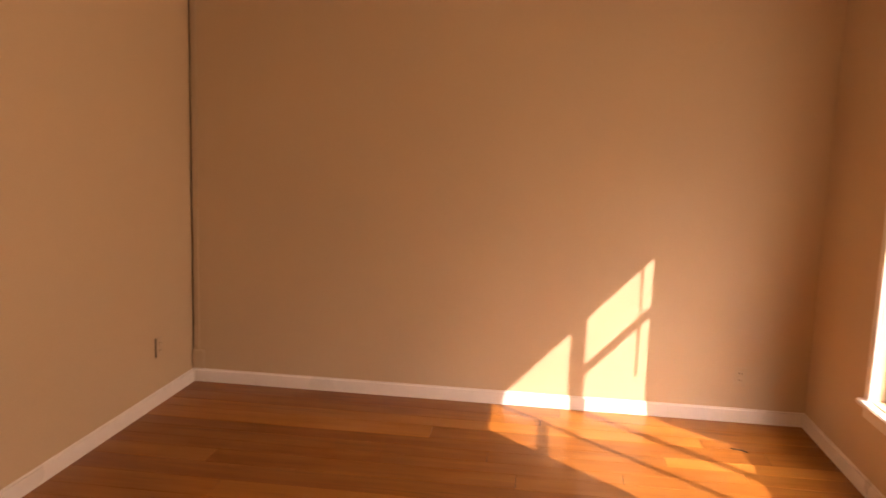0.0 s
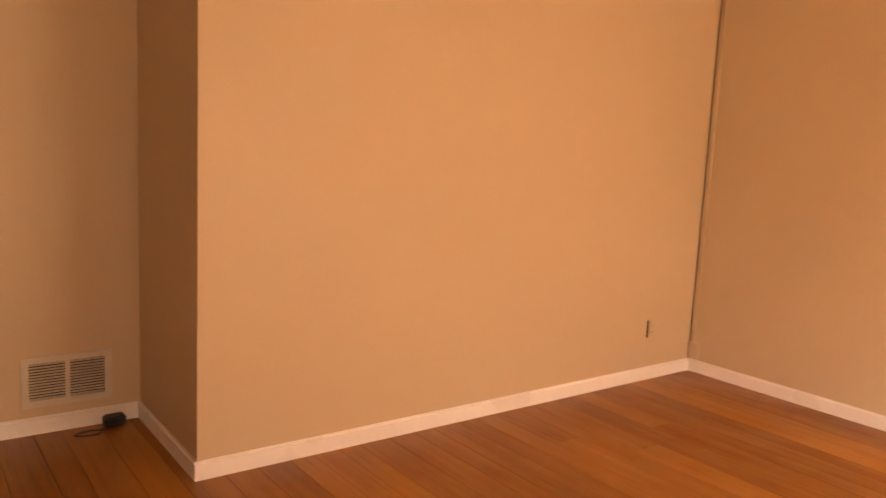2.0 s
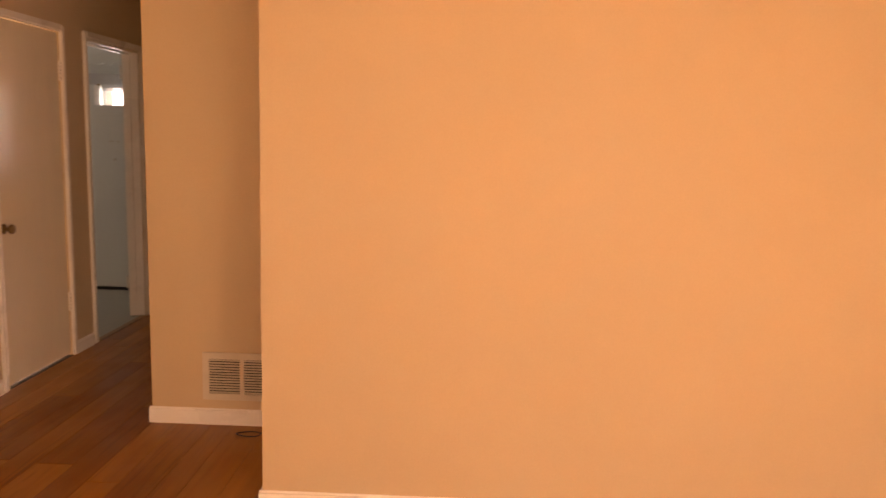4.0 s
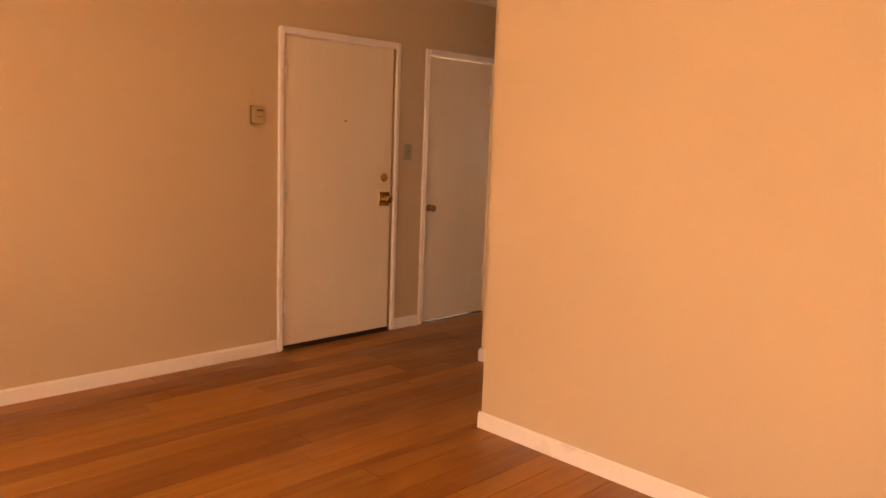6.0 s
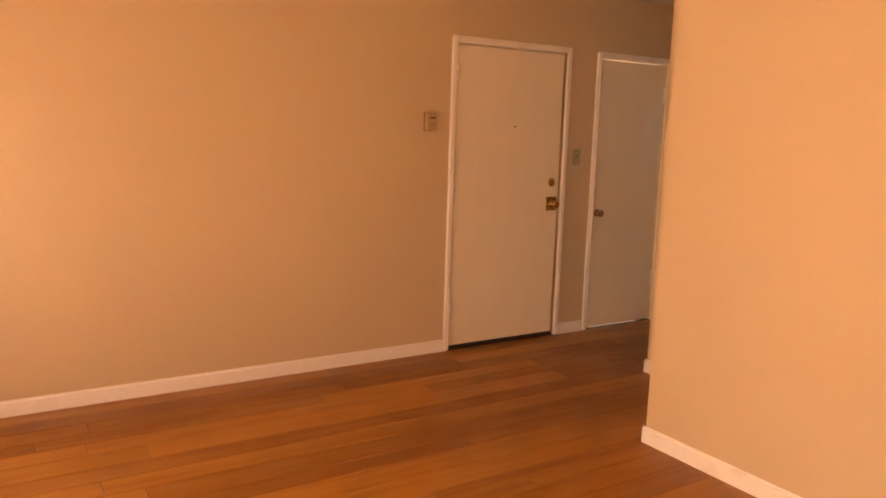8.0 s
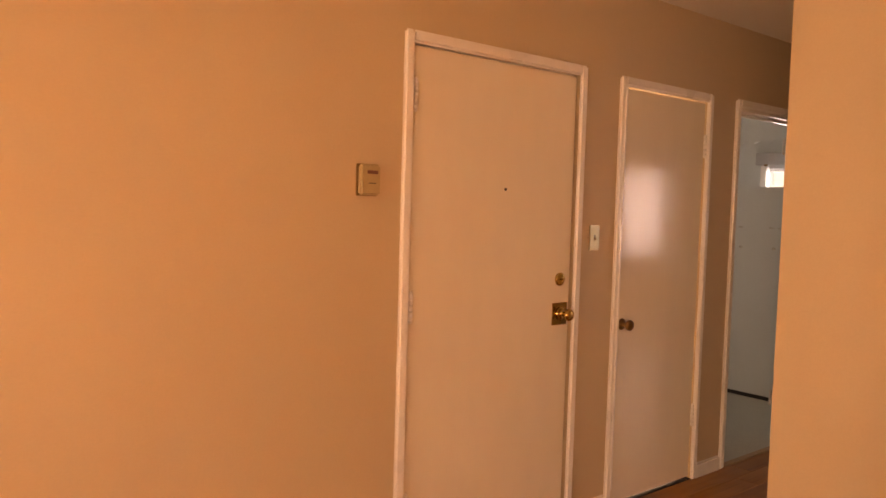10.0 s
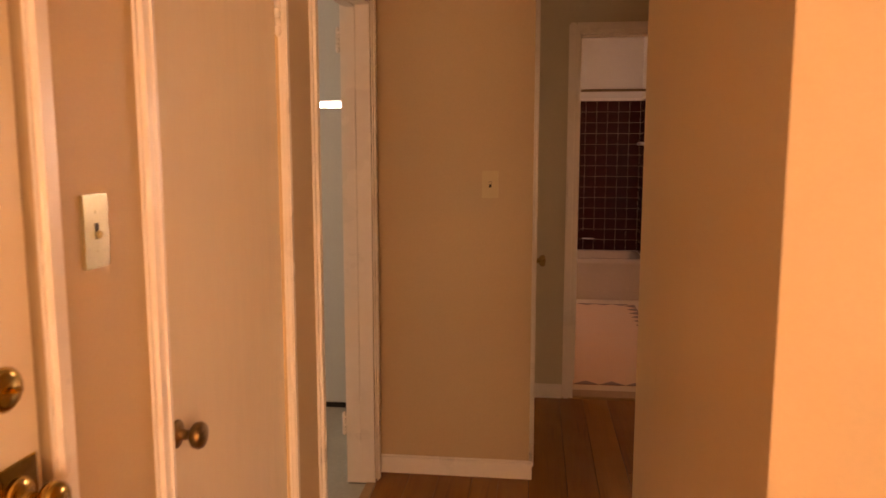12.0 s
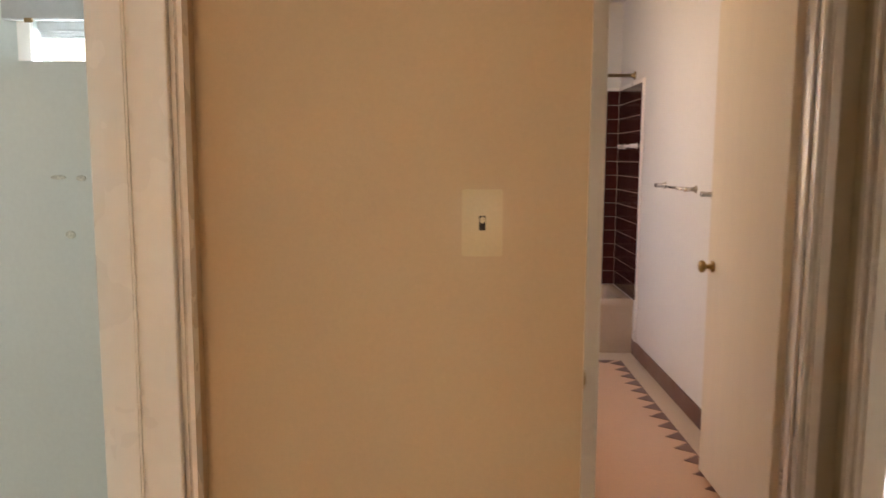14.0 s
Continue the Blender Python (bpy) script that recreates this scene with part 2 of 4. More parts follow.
def tube(bm, points, r, steps=8):
    """A round rod along a line of points."""
    pts = [Vector(p) for p in points]
    rings = []
    for i, p in enumerate(pts):
        d = (pts[min(i + 1, len(pts) - 1)] - pts[max(i - 1, 0)]).normalized()
        u = d.cross(Vector((0.13, 0.21, 0.97))).normalized()
        v = d.cross(u)
        rings.append([bm.verts.new(p + (u * math.cos(k * math.tau / steps) + v * math.sin(k * math.tau / steps)) * r) for k in range(steps)])
    for p, q in zip(rings, rings[1:]):
        for k in range(steps):
            f = bm.faces.new((p[k], p[(k + 1) % steps], q[(k + 1) % steps], q[k]))
            f.smooth = True
    bm.faces.new(list(reversed(rings[0])))
    bm.faces.new(rings[-1])
    return bm


def finish(name, bm, mat, origin=(0, 0, 0)):
    bmesh.ops.translate(bm, verts=bm.verts, vec=-Vector(origin))
    bmesh.ops.recalc_face_normals(bm, faces=bm.faces)
    me = bpy.data.meshes.new(name)
    bm.to_mesh(me)
    bm.free()
    me.materials.append(mat)
    ob = new(name, me)
    return ob


def root_place(ob):
    p = Vector(ob.location)
    while ob.parent:
        ob = ob.parent
        p += ob.location
    return p


def thing(name, base, label, category, group="", kind=""):
    """An Empty at the foot of a thing, which carries its parts."""
    ob = new(name)
    ob.empty_display_size = 0.05
    ob.location = base
    return tagged(ob, label, category, group, kind)


def solid(name, bm, mat, base, label, category, group="", kind=""):
    """A thing that is one mesh."""
    ob = finish(name, bm, mat, base)
    ob.location = base
    return tagged(ob, label, category, group, kind)


def part(name, bm, mat, parent, label=""):
    ob = finish(name, bm, mat, root_place(parent))
    ob.parent = parent
    return tagged(ob, label)


def structure(name, bm, mat, label, category):
    return tagged(finish(name, bm, mat), label, category, "", "structure")


def B(*a, **k):
    return box(bmesh.new(), *a, **k)


def wall_along_y(bm, x0, x1, y0, y1, z1, holes):
    """A wall of thickness x0..x1 from y0 to y1, with holes (ya, yb, za, zb) right through it."""
    y = y0
    for ya, yb, za, zb in sorted(holes):
        box(bm, x0, x1, y, ya, 0, z1)
        if za > 0:
            box(bm, x0, x1, ya, yb, 0, za)
        box(bm, x0, x1, ya, yb, zb, z1)
        y = yb
    box(bm, x0, x1, y, y1, 0, z1)
    return bm


def wall_along_x(bm, y0, y1, x0, x1, z1, holes):
    x = x0
    for xa, xb, za, zb in sorted(holes):
        box(bm, x, xa, y0, y1, 0, z1)
        if za > 0:
            box(bm, xa, xb, y0, y1, 0, za)
        box(bm, xa, xb, y0, y1, zb, z1)
        x = xb
    box(bm, x, x1, y0, y1, 0, z1)
    return bm


# ---- plan: x from the entrance wall into the room, y along the hall ----
HIGH = 2.475
WALL_E = -0.116     # outer face of the entrance wall
WALL_A = 0.088      # thickness of the wall between hall and bedroom
FRONT = (0.0, 0.910)       # entrance door leaf, along y
CLOSET = (1.246, 1.936)
KITCHEN_DOOR = (2.263, 3.064)
BATH_DOOR = (0.893, 1.590)     # along x
BED_DOOR = (3.44, 4.19)
LINEN = (3.33, 4.06)
X_B, Y_C, Y_P, X_P, Y_V, X_H, Y_H = 5.10, -3.62, 0.034, 1.757, 0.888, 0.966, 2.075
Y_S, X_S, Y_BATH, X_A, X_T = 3.182, 0.667, 4.31, 1.70, 1.730
WIN = (2.925, 4.29, 0.43, 2.01)   # living room window: x, x, sill, head
WIN_DINING = (0.32, 2.10, 0.43, 1.75)
BED_WIN = (4.01, 5.45, 0.80, 2.12)
KIT_WIN = (-1.045, -0.05, 1.02, 1.88)
Y_BED, Y_TUB_BACK, Y_KIT = 8.0, 7.95, 4.6

bm = bmesh.new()
wall_along_y(bm, WALL_E, 0.0, Y_C - 0.14, 4.42, HIGH, [(FRONT[0] - 0.02, FRONT[1] + 0.02, 0, 2.05), (CLOSET[0] - 0.02, CLOSET[1] + 0.02, 0, 2.045), (KITCHEN_DOOR[0], KITCHEN_DOOR[1], 0, 2.045)])
structure("wall_entrance", bm, BEIGE, "beige painted wall with the entrance and closet doors", "wall")
bm = bmesh.new()
wall_along_x(bm, Y_C - 0.14, Y_C, 0.0, X_B, HIGH, [WIN, WIN_DINING])
structure("wall_window", bm, BEIGE, "beige painted outer wall with the living room window", "wall")
structure("wall_sunlit", B(X_B, X_B + 0.14, Y_C - 0.14, Y_P + 0.12, 0, HIGH), BEIGE, "beige painted wall crossed by a patch of sun", "wall")
structure("wall_partition", B(X_P, X_B, Y_P, Y_P + 0.12, 0, HIGH), BEIGE, "long beige painted partition wall", "wall")
structure("wall_nook", B(X_P, X_P + 0.12, Y_P + 0.12, Y_V + 0.12, 0, HIGH), BEIGE, "short beige return wall of the nook", "wall")
structure("wall_vent", B(X_H, X_P, Y_V, Y_V + 0.12, 0, HIGH), BEIGE, "beige wall with the floor-level air grille", "wall")
structure("wall_hall", B(X_H, X_H + 0.12, Y_V + 0.12, Y_H, 0, HIGH), BEIGE, "beige side wall of the narrow hall", "wall")
structure("wall_alcove", B(X_H + 0.12, X_A + WALL_A, Y_H - 0.12, Y_H, 0, HIGH), BEIGE, "beige back wall of the hall alcove", "wall")
bm = bmesh.new()
wall_along_y(bm, X_A, X_A + WALL_A, Y_H, Y_BATH + 0.06, 2.60, [(BED_DOOR[0], BED_DOOR[1], 0, 2.04)])
structure("wall_bedroom_side", bm, SAGE, "painted wall between hall and bedroom", "wall")
structure("wall_bathroom_side", B(X_T, X_A + WALL_A, Y_BATH + 0.06, 8.14, 0.0, 2.60), BATH_WHITE, "white gloss bathroom side wall", "wall")
structure("wall_switch", B(0.0, X_S, Y_S, Y_S + 0.1, 0, HIGH), BEIGE, "beige wall end with a light switch", "wall")
bm = bmesh.new()
wall_along_y(bm, X_S - 0.1, X_S, Y_S + 0.1, Y_BATH, HIGH, [(LINEN[0] - 0.01, LINEN[1] + 0.01, 0, 2.04)])
structure("wall_linen", bm, SAGE, "sage painted wall with a linen closet door", "wall")
bm = bmesh.new()
wall_along_x(bm, Y_BATH, Y_BATH + 0.12, 0.0, X_A, 2.60, [(BATH_DOOR[0], BATH_DOOR[1], 0, 2.09)])
structure("wall_bath_front", bm, SAGE, "sage painted wall with the bathroom doorway", "wall")
structure("wall_bath_back", B(-0.1, X_T, 7.95, 8.14, 0, 2.60), BATH_WHITE, "white wall behind the bathtub", "wall")
bm = bmesh.new()
wall_along_y(bm, -0.1, 0.0, Y_BATH + 0.12, 7.95, 2.60, [(6.1, 6.8, 1.2, 2.0)])
structure("wall_bath_window", bm, BATH_WHITE, "white bathroom wall with a small window", "wall")
bm = bmesh.new()
wall_along_x(bm, Y_BED, Y_BED + 0.14, X_A + WALL_A, 5.9, 2.60, [BED_WIN])
structure("wall_bedroom_far", bm, CREAM, "cream bedroom wall with a window", "wall")
structure("wall_bedroom_east", B(5.9, 6.04, Y_H, Y_BED + 0.14, 0, 2.60), CREAM, "cream bedroom outer wall", "wall")
structure("wall_bedroom_near", B(X_A + WALL_A, 5.9, Y_H - 0.12, Y_H, 0, 2.60), CREAM, "cream bedroom closet wall", "wall")
bm = bmesh.new()
wall_along_x(bm, Y_KIT, Y_KIT + 0.12, -2.6, -0.1, 2.475, [KIT_WIN])
structure("wall_kitchen_far", bm, KITCHEN, "pale kitchen wall with a high window", "wall")
bm = bmesh.new()
# The opening is unseen, added for the kitchen fill lamp.
wall_along_y(bm, -2.72, -2.6, 2.05, Y_KIT + 0.12, 2.475, [(2.55, 3.45, 1.0, 2.0)])
structure("wall_kitchen_west", bm, KITCHEN, "pale kitchen outer wall", "wall")
structure("wall_kitchen_near", B(-2.6, WALL_E, 2.05, 2.15, 0, 2.475), KITCHEN, "pale kitchen wall beside the closet", "wall")
structure("wall_kitchen_inner", B(WALL_E - 0.006, WALL_E, KITCHEN_DOOR[1] + 0.0, Y_KIT, 0, 2.475), KITCHEN, "pale kitchen wall beside the doorway", "wall")
structure("wall_closet", B(-0.9, -0.8, 1.0, 2.05, 0, 2.475), BEIGE, "plain back wall of the coat closet", "wall")

structure("ceiling", B(WALL_E, X_B + 0.14, Y_C - 0.14, Y_BATH, HIGH, HIGH + 0.1), CEILING, "white painted ceiling of living room and hall", "ceiling")
structure("ceiling_bath", B(-0.1, X_T, Y_BATH + 0.12, 8.14, 2.60, 2.70), CEILING, "white painted bathroom ceiling", "ceiling")
structure("ceiling_bedroom", B(X_T, 6.04, Y_BATH, Y_BED + 0.14, 2.60, 2.70), CEILING, "white painted bedroom ceiling", "ceiling")
structure("ceiling_bedroom_near", B(X_B + 0.14, 6.04, Y_H - 0.12, Y_BATH, 2.60, 2.70), CEILING, "white painted bedroom ceiling", "ceiling")
structure("ceiling_kitchen", B(-2.72, WALL_E, 1.0, Y_KIT + 0.12, HIGH, HIGH + 0.1), CEILING, "white painted kitchen ceiling", "ceiling")

# Unseen blocker, added to keep the sun out of the west openings.
structure("sun_block_wall", B(-4.6, -4.4, -2.0, 12.0, -0.6, 8.5), STUCCO, "unseen pale stucco wall keeping sun off the west windows", "wall")
structure("ground", B(-400, 400, -400, 400, -0.75, -0.55), LAWN, "dry open ground outside", "ground")
structure("backdrop", B(-50, -12, 75, 76, -0.5, 16), BRIGHT_SKY, "bright hazy sky beyond the kitchen", "sky")
structure("backdrop_yard", B(-1.5, 26, 15, 15.2, -0.55, 11), BRIGHT_SKY, "bright overexposed outdoors beyond the bedroom window", "sky")
bm = B(-18, 18, -0.5, 0.5, -0.5, 18)
bmesh.ops.rotate(bm, verts=bm.verts, cent=(0, 0, 0), matrix=Matrix.Rotation(radians(50), 3, "Z"))
bmesh.ops.translate(bm, verts=bm.verts, vec=(62, -42, 0))
structure("backdrop_street", bm, BRIGHT_SKY, "bright hazy sky beyond the living room window", "sky")
floor = structure("floor", B(0.0, X_B, Y_C, Y_P, -0.3, -0.012), JOINT, "warm fir plank floor of the living room and hall", "floor")
structure("floor_hall_base", B(WALL_E, X_A, Y_P, Y_BATH, -0.3, -0.012), JOINT, "dark bed beneath the hall planks", "floor")
structure("floor_bathroom", B(-0.1, X_T, Y_BATH + 0.12, 7.95, -0.3, 0.004), VINYL_BORDER, "cream bathroom vinyl floor", "floor")
structure("floor_kitchen", B(-2.72, WALL_E, 1.0, Y_KIT, -0.3, -0.004), VINYL_GREY, "grey-green kitchen vinyl floor", "floor")
structure("floor_bedroom_base", B(X_T, 6.04, Y_BATH, Y_BED, -0.3, -0.012), JOINT, "dark bed beneath the bedroom planks", "floor")
structure("floor_bedroom_near", B(X_A, 6.04, Y_H - 0.12, Y_BATH, -0.3, -0.012), JOINT, "dark bed beneath the bedroom planks", "floor")


# ---- baseboards ----
def baseboard(a, b, side, label="white painted wooden baseboard", high=0.082, mat=TRIM):
    """A board along a wall from a to b; side is the way it stands out."""
    (xa, ya), (xb, yb), t = a, b, 0.013
    bm = bmesh.new()
    if xa == xb:
        x0, x1 = sorted((xa, xa + side * t))
        box(bm, x0, x1, min(ya, yb), max(ya, yb), 0.0, high)
        es = [e for e in bm.edges if abs(e.verts[0].co.z - high) < 1e-5 and abs(e.verts[1].co.z - high) < 1e-5 and abs(e.verts[0].co.x - (xa + side * t)) < 1e-5 and abs(e.verts[1].co.x - (xa + side * t)) < 1e-5]
    else:
        y0, y1 = sorted((ya, ya + side * t))
        box(bm, min(xa, xb), max(xa, xb), y0, y1, 0.0, high)
        es = [e for e in bm.edges if abs(e.verts[0].co.z - high) < 1e-5 and abs(e.verts[1].co.z - high) < 1e-5 and abs(e.verts[0].co.y - (ya + side * t)) < 1e-5 and abs(e.verts[1].co.y - (ya + side * t)) < 1e-5]
    bmesh.ops.bevel(bm, geom=es, offset=0.009, segments=4, affect="EDGES")
    return structure("baseboard", bm, mat, label, "baseboard")


CW = 0.047     # casing width
baseboard((0, Y_C), (0, FRONT[0] - CW - 0.004), 1)
baseboard((0, FRONT[1] + CW + 0.004), (0, CLOSET[0] - CW - 0.002), 1)
baseboard((0, CLOSET[1] + CW + 0.002), (0, KITCHEN_DOOR[0] - CW - 0.001), 1)
baseboard((0.013, Y_C), (X_B - 0.013, Y_C), 1)
baseboard((X_B, Y_C), (X_B, Y_P), -1)
baseboard((X_P - 0.013, Y_P), (X_B - 0.013, Y_P), -1)
baseboard((X_P, Y_P), (X_P, Y_V), -1)
baseboard((X_H - 0.013, Y_V), (X_P - 0.013, Y_V), -1)
baseboard((X_H, Y_V), (X_H, Y_H + 0.013), -1)
baseboard((X_H, Y_H), (X_A, Y_H), 1)
baseboard((0.001, Y_S), (X_S + 0.013, Y_S), -1)
baseboard((X_S, Y_S), (X_S, LINEN[0] - CW - 0.001), 1)
baseboard((X_S, LINEN[1] + CW + 0.001), (X_S, Y_BATH), 1)
baseboard((X_S + 0.013, Y_BATH), (BATH_DOOR[0] - CW, Y_BATH), -1)
baseboard((BATH_DOOR[1] + CW, Y_BATH), (X_A, Y_BATH), -1)
baseboard((X_A, Y_H + 0.013), (X_A, BED_DOOR[0] - CW), -1)
baseboard((X_A, BED_DOOR[1] + CW), (X_A, Y_BATH - 0.013), -1)
baseboard((X_A + WALL_A, Y_BED), (5.9, Y_BED), -1, "white bedroom baseboard")
baseboard((X_A + WALL_A, 4.3), (X_A + WALL_A, Y_BED - 0.013), 1, "white bedroom baseboard")


# ---- door casings and jambs ----
def casing(name, wall, a, b, head, out, along, label, bead=False):
    """Moulded boards round an opening a..b in the wall plane; out is the way they stand proud."""
    t = thing(name, ((wall, a, 0) if along == "y" else (a, wall, 0)), label, "door frame", kind="structure")

    def board(bm, u0, u1, z0, z1, d, bevel):
        w0, w1 = sorted((wall, wall + out * d))
        box(bm, *((w0, w1, u0, u1) if along == "y" else (u0, u1, w0, w1)), z0, z1, bevel, 5)
    for nm, u0, u1, v0, v1 in (("side_casing", a - CW, a, a - 0.020, a - 0.002), ("side_casing", b, b + CW, b + 0.002, b + 0.020)):
        bm = bmesh.new()
        board(bm, u0, u1, 0, head + CW, 0.020, 0.0095)
        casing_side = part(nm, bm, TRIM, t)
        if bead:
            bm = bmesh.new()
            board(bm, v0, v1, 0.10, head - 0.002, 0.0245, 0.004)
            part("bead", bm, TRIM, casing_side)
    bm = bmesh.new()
    board(bm, a - 0.012, b + 0.012, head, head + CW, 0.0203, 0.0095)
    part("head_casing", bm, TRIM, t)
    return t


def jamb(name, w0, w1, a, b, head, along, label, stop=None):
    """The lining of an opening, with a stop bead."""
    t = thing(name, ((w0, a, 0) if along == "y" else (a, w0, 0)), label, "door frame", kind="structure")
    e = 0.004

    def piece(nm, u0, u1, z0, z1, s):
        bm = bmesh.new()
        box(bm, *((w0 - e, w1 + e, u0, u1) if along == "y" else (u0, u1, w0 - e, w1 + e)), z0, z1, 0.002, 1)
        ob = part(nm, bm, TRIM, t)
        return ob
    piece("side_lining", a, a + 0.016, 0.0, head, 1)
    piece("side_lining", b - 0.016, b, 0.0, head, -1)
    piece("head_lining", a + 0.016, b - 0.016, head - 0.016, head, 0)
    if stop:
        s0, s1 = stop
        for nm, u0, u1, z0, z1 in (("stop_bead", a + 0.016, a + 0.027, 0.10, head - 0.016), ("stop_bead", b - 0.027, b - 0.016, 0.10, head - 0.016), ("stop_bead", a + 0.027, b - 0.027, head - 0.027, head - 0.016)):
            bm = bmesh.new()
            box(bm, *((s0, s1, u0, u1) if along == "y" else (u0, u1, s0, s1)), z0, z1, 0.003, 2)
            part(nm, bm, TRIM, t)
    return t


casing("door_trim_entrance", 0, FRONT[0] - 0.004, FRONT[1] + 0.004, 2.038, 1, "y", "white painted frame of the entrance door")
casing("door_trim_closet", 0, CLOSET[0] - 0.002, CLOSET[1] + 0.002, 2.03, 1, "y", "white painted frame of the closet door", True)
casing("door_trim_kitchen", 0, KITCHEN_DOOR[0] + 0.001, KITCHEN_DOOR[1] - 0.001, 2.035, 1, "y", "white painted frame of the kitchen doorway")
casing("door_trim_linen", X_S, LINEN[0] - 0.002, LINEN[1] + 0.002, 2.03, 1, "y", "white painted frame of the linen closet")
casing("door_trim_bath", Y_BATH, BATH_DOOR[0] + 0.001, BATH_DOOR[1] - 0.001, 2.085, -1, "x", "white painted frame of the bathroom doorway")
casing("door_trim_bedroom", X_A, BED_DOOR[0] + 0.001, BED_DOOR[1] - 0.001, 2.03, -1, "y", "white painted frame of the bedroom doorway")
jamb("jamb_kitchen", WALL_E, 0.0, KITCHEN_DOOR[0], KITCHEN_DOOR[1], 2.036, "y", "white painted lining of the kitchen doorway", (-0.098, -0.056))
jamb("jamb_bath", Y_BATH, Y_BATH + 0.12, BATH_DOOR[0], BATH_DOOR[1], 2.087, "x", "white painted lining of the bathroom doorway", (Y_BATH + 0.03, Y_BATH + 0.07))
jamb("jamb_bedroom", X_A, X_A + WALL_A, BED_DOOR[0], BED_DOOR[1], 2.036, "y", "white painted lining of the bedroom doorway", (X_A + 0.008, X_A + 0.046))


# ---- doors ----
def hinge(parent, x, y, z, out, high=0.112):
    bm = bmesh.new()
    for k in range(5):
        z0 = z - high / 2 + k * high / 5
        lathe(bm, (x + out[0] * 0.006, y + out[1] * 0.006, z0 + 0.0012), (0, 0, 1), [(0, 0.0085), (high / 5 - 0.0024, 0.0085)], 14)
    lathe(bm, (x + out[0] * 0.006, y + out[1] * 0.006, z - high / 2 - 0.004), (0, 0, 1), [(0, 0.004), (0.004, 0.006), (high + 0.004, 0.006), (high + 0.008, 0.007), (high + 0.013, 0.003)], 12)
    return part("hinge", bm, TRIM, parent, "painted-over butt hinge")


def knob(parent, base, axis, mat, label, scale=1.0, rose=0.026):
    s = scale
    bm = bmesh.new()
    lathe(bm, base, axis, [(0, rose), (0.004, rose), (0.008, rose * 0.8), (0.010, 0.012 * s), (0.030 * s, 0.010 * s), (0.034 * s, 0.016 * s), (0.042 * s, 0.026 * s), (0.052 * s, 0.028 * s), (0.060 * s, 0.024 * s), (0.064 * s, 0.012 * s), (0.065 * s, 0.001)], 28)
    return part("knob", bm, mat, parent, label)


door = structure("door_1", B(-0.042, -0.004, FRONT[0] + 0.004, FRONT[1] - 0.004, 0.03, 2.034, 0.002, 1), DOOR, "cream gloss-painted flush entrance door, closed", "door")
for z in (1.85, 1.06, 0.29):
    hinge(door, -0.001, 0.010, z, (1, 0))
bm = bmesh.new()
lathe(bm, (-0.004, 0.490, 1.521), (1, 0, 0), [(0, 0.006), (0.003, 0.006), (0.004, 0.004)], 16)
part("peephole", bm, DARK, door, "dark brass peephole")
bm = bmesh.new()
lathe(bm, (-0.004, 0.840, 1.136), (1, 0, 0), [(0, 0.030), (0.006, 0.030), (0.012, 0.024), (0.013, 0.018), (0.014, 0.001)], 28)
bolt = part("deadbolt", bm, BRASS, door, "round polished brass deadbolt")
part("thumb_turn", B(0.010, 0.022, 0.831, 0.849, 1.132, 1.140, 0.003), BRASS, bolt, "brass thumb turn")
plate = part("lock_plate", B(-0.004, 0.000, 0.797, 0.893, 0.932, 1.032, 0.0015, 1), BRASS, door, "square polished brass plate")
knob(plate, (0.0, 0.850, 0.982), (1, 0, 0), BRASS, "round polished brass knob", 1.0, 0.030)
# The gap's shade, put in as a near-black strip.
part("gap_shade_strip", B(-0.040, -0.003, FRONT[0] + 0.004, FRONT[1] - 0.004, 0.012, 0.030), DARK, door, "dark strip painting the shaded gap under the door")
bm = B(WALL_E, -0.045, FRONT[0] - 0.02, FRONT[0] + 0.02, 0.0, 2.05)
box(bm, WALL_E, -0.045, FRONT[1] - 0.02, FRONT[1] + 0.02, 0.0, 2.05)
box(bm, WALL_E, -0.045, FRONT[0] + 0.02, FRONT[1] - 0.02, 2.015, 2.05)
box(bm, WALL_E, -0.105, FRONT[0] + 0.02, FRONT[1] - 0.02, 0.0, 2.015)
structure("door_stop", bm, TRIM, "white painted stop behind the entrance door", "door frame")
structure("door_sill_1", B(-0.10, 0.004, FRONT[0] + 0.021, FRONT[1] - 0.021, -0.012, 0.006, 0.003), JOINT, "worn dark wooden door sill", "threshold")

door = structure("door_2", B(-0.040, -0.004, CLOSET[0] + 0.002, CLOSET[1] - 0.002, 0.018, 2.026, 0.002, 1), DOOR, "cream gloss-painted flush closet door, closed", "door")
for z in (1.797, 0.357):
    hinge(door, -0.001, CLOSET[1] - 0.004, z, (1, 0))
knob(door, (-0.004, 1.297, 0.90), (1, 0, 0), OLD_BRASS, "round antique brass knob", 0.95, 0.028)
part("strike_plate", B(-0.0045, -0.0015, CLOSET[0] + 0.003, CLOSET[0] + 0.019, 0.862, 0.918, 0.001, 1), OLD_BRASS, door, "worn brass latch plate")
structure("door_sill_2", B(WALL_E, -0.002, CLOSET[0] - 0.02, CLOSET[1] + 0.02, -0.012, 0.002), DARK, "dark strip beneath the closet door", "threshold")

door = structure("door_3", B(X_S - 0.040, X_S - 0.004, LINEN[0] + 0.002, LINEN[1] - 0.002, 0.015, 2.026, 0.002, 1), DOOR, "white gloss-painted linen closet door, closed", "door")
knob(door, (X_S - 0.004, 3.52, 0.925), (1, 0, 0), AGED_BRASS, "round aged brass knob", 1.05, 0.026)

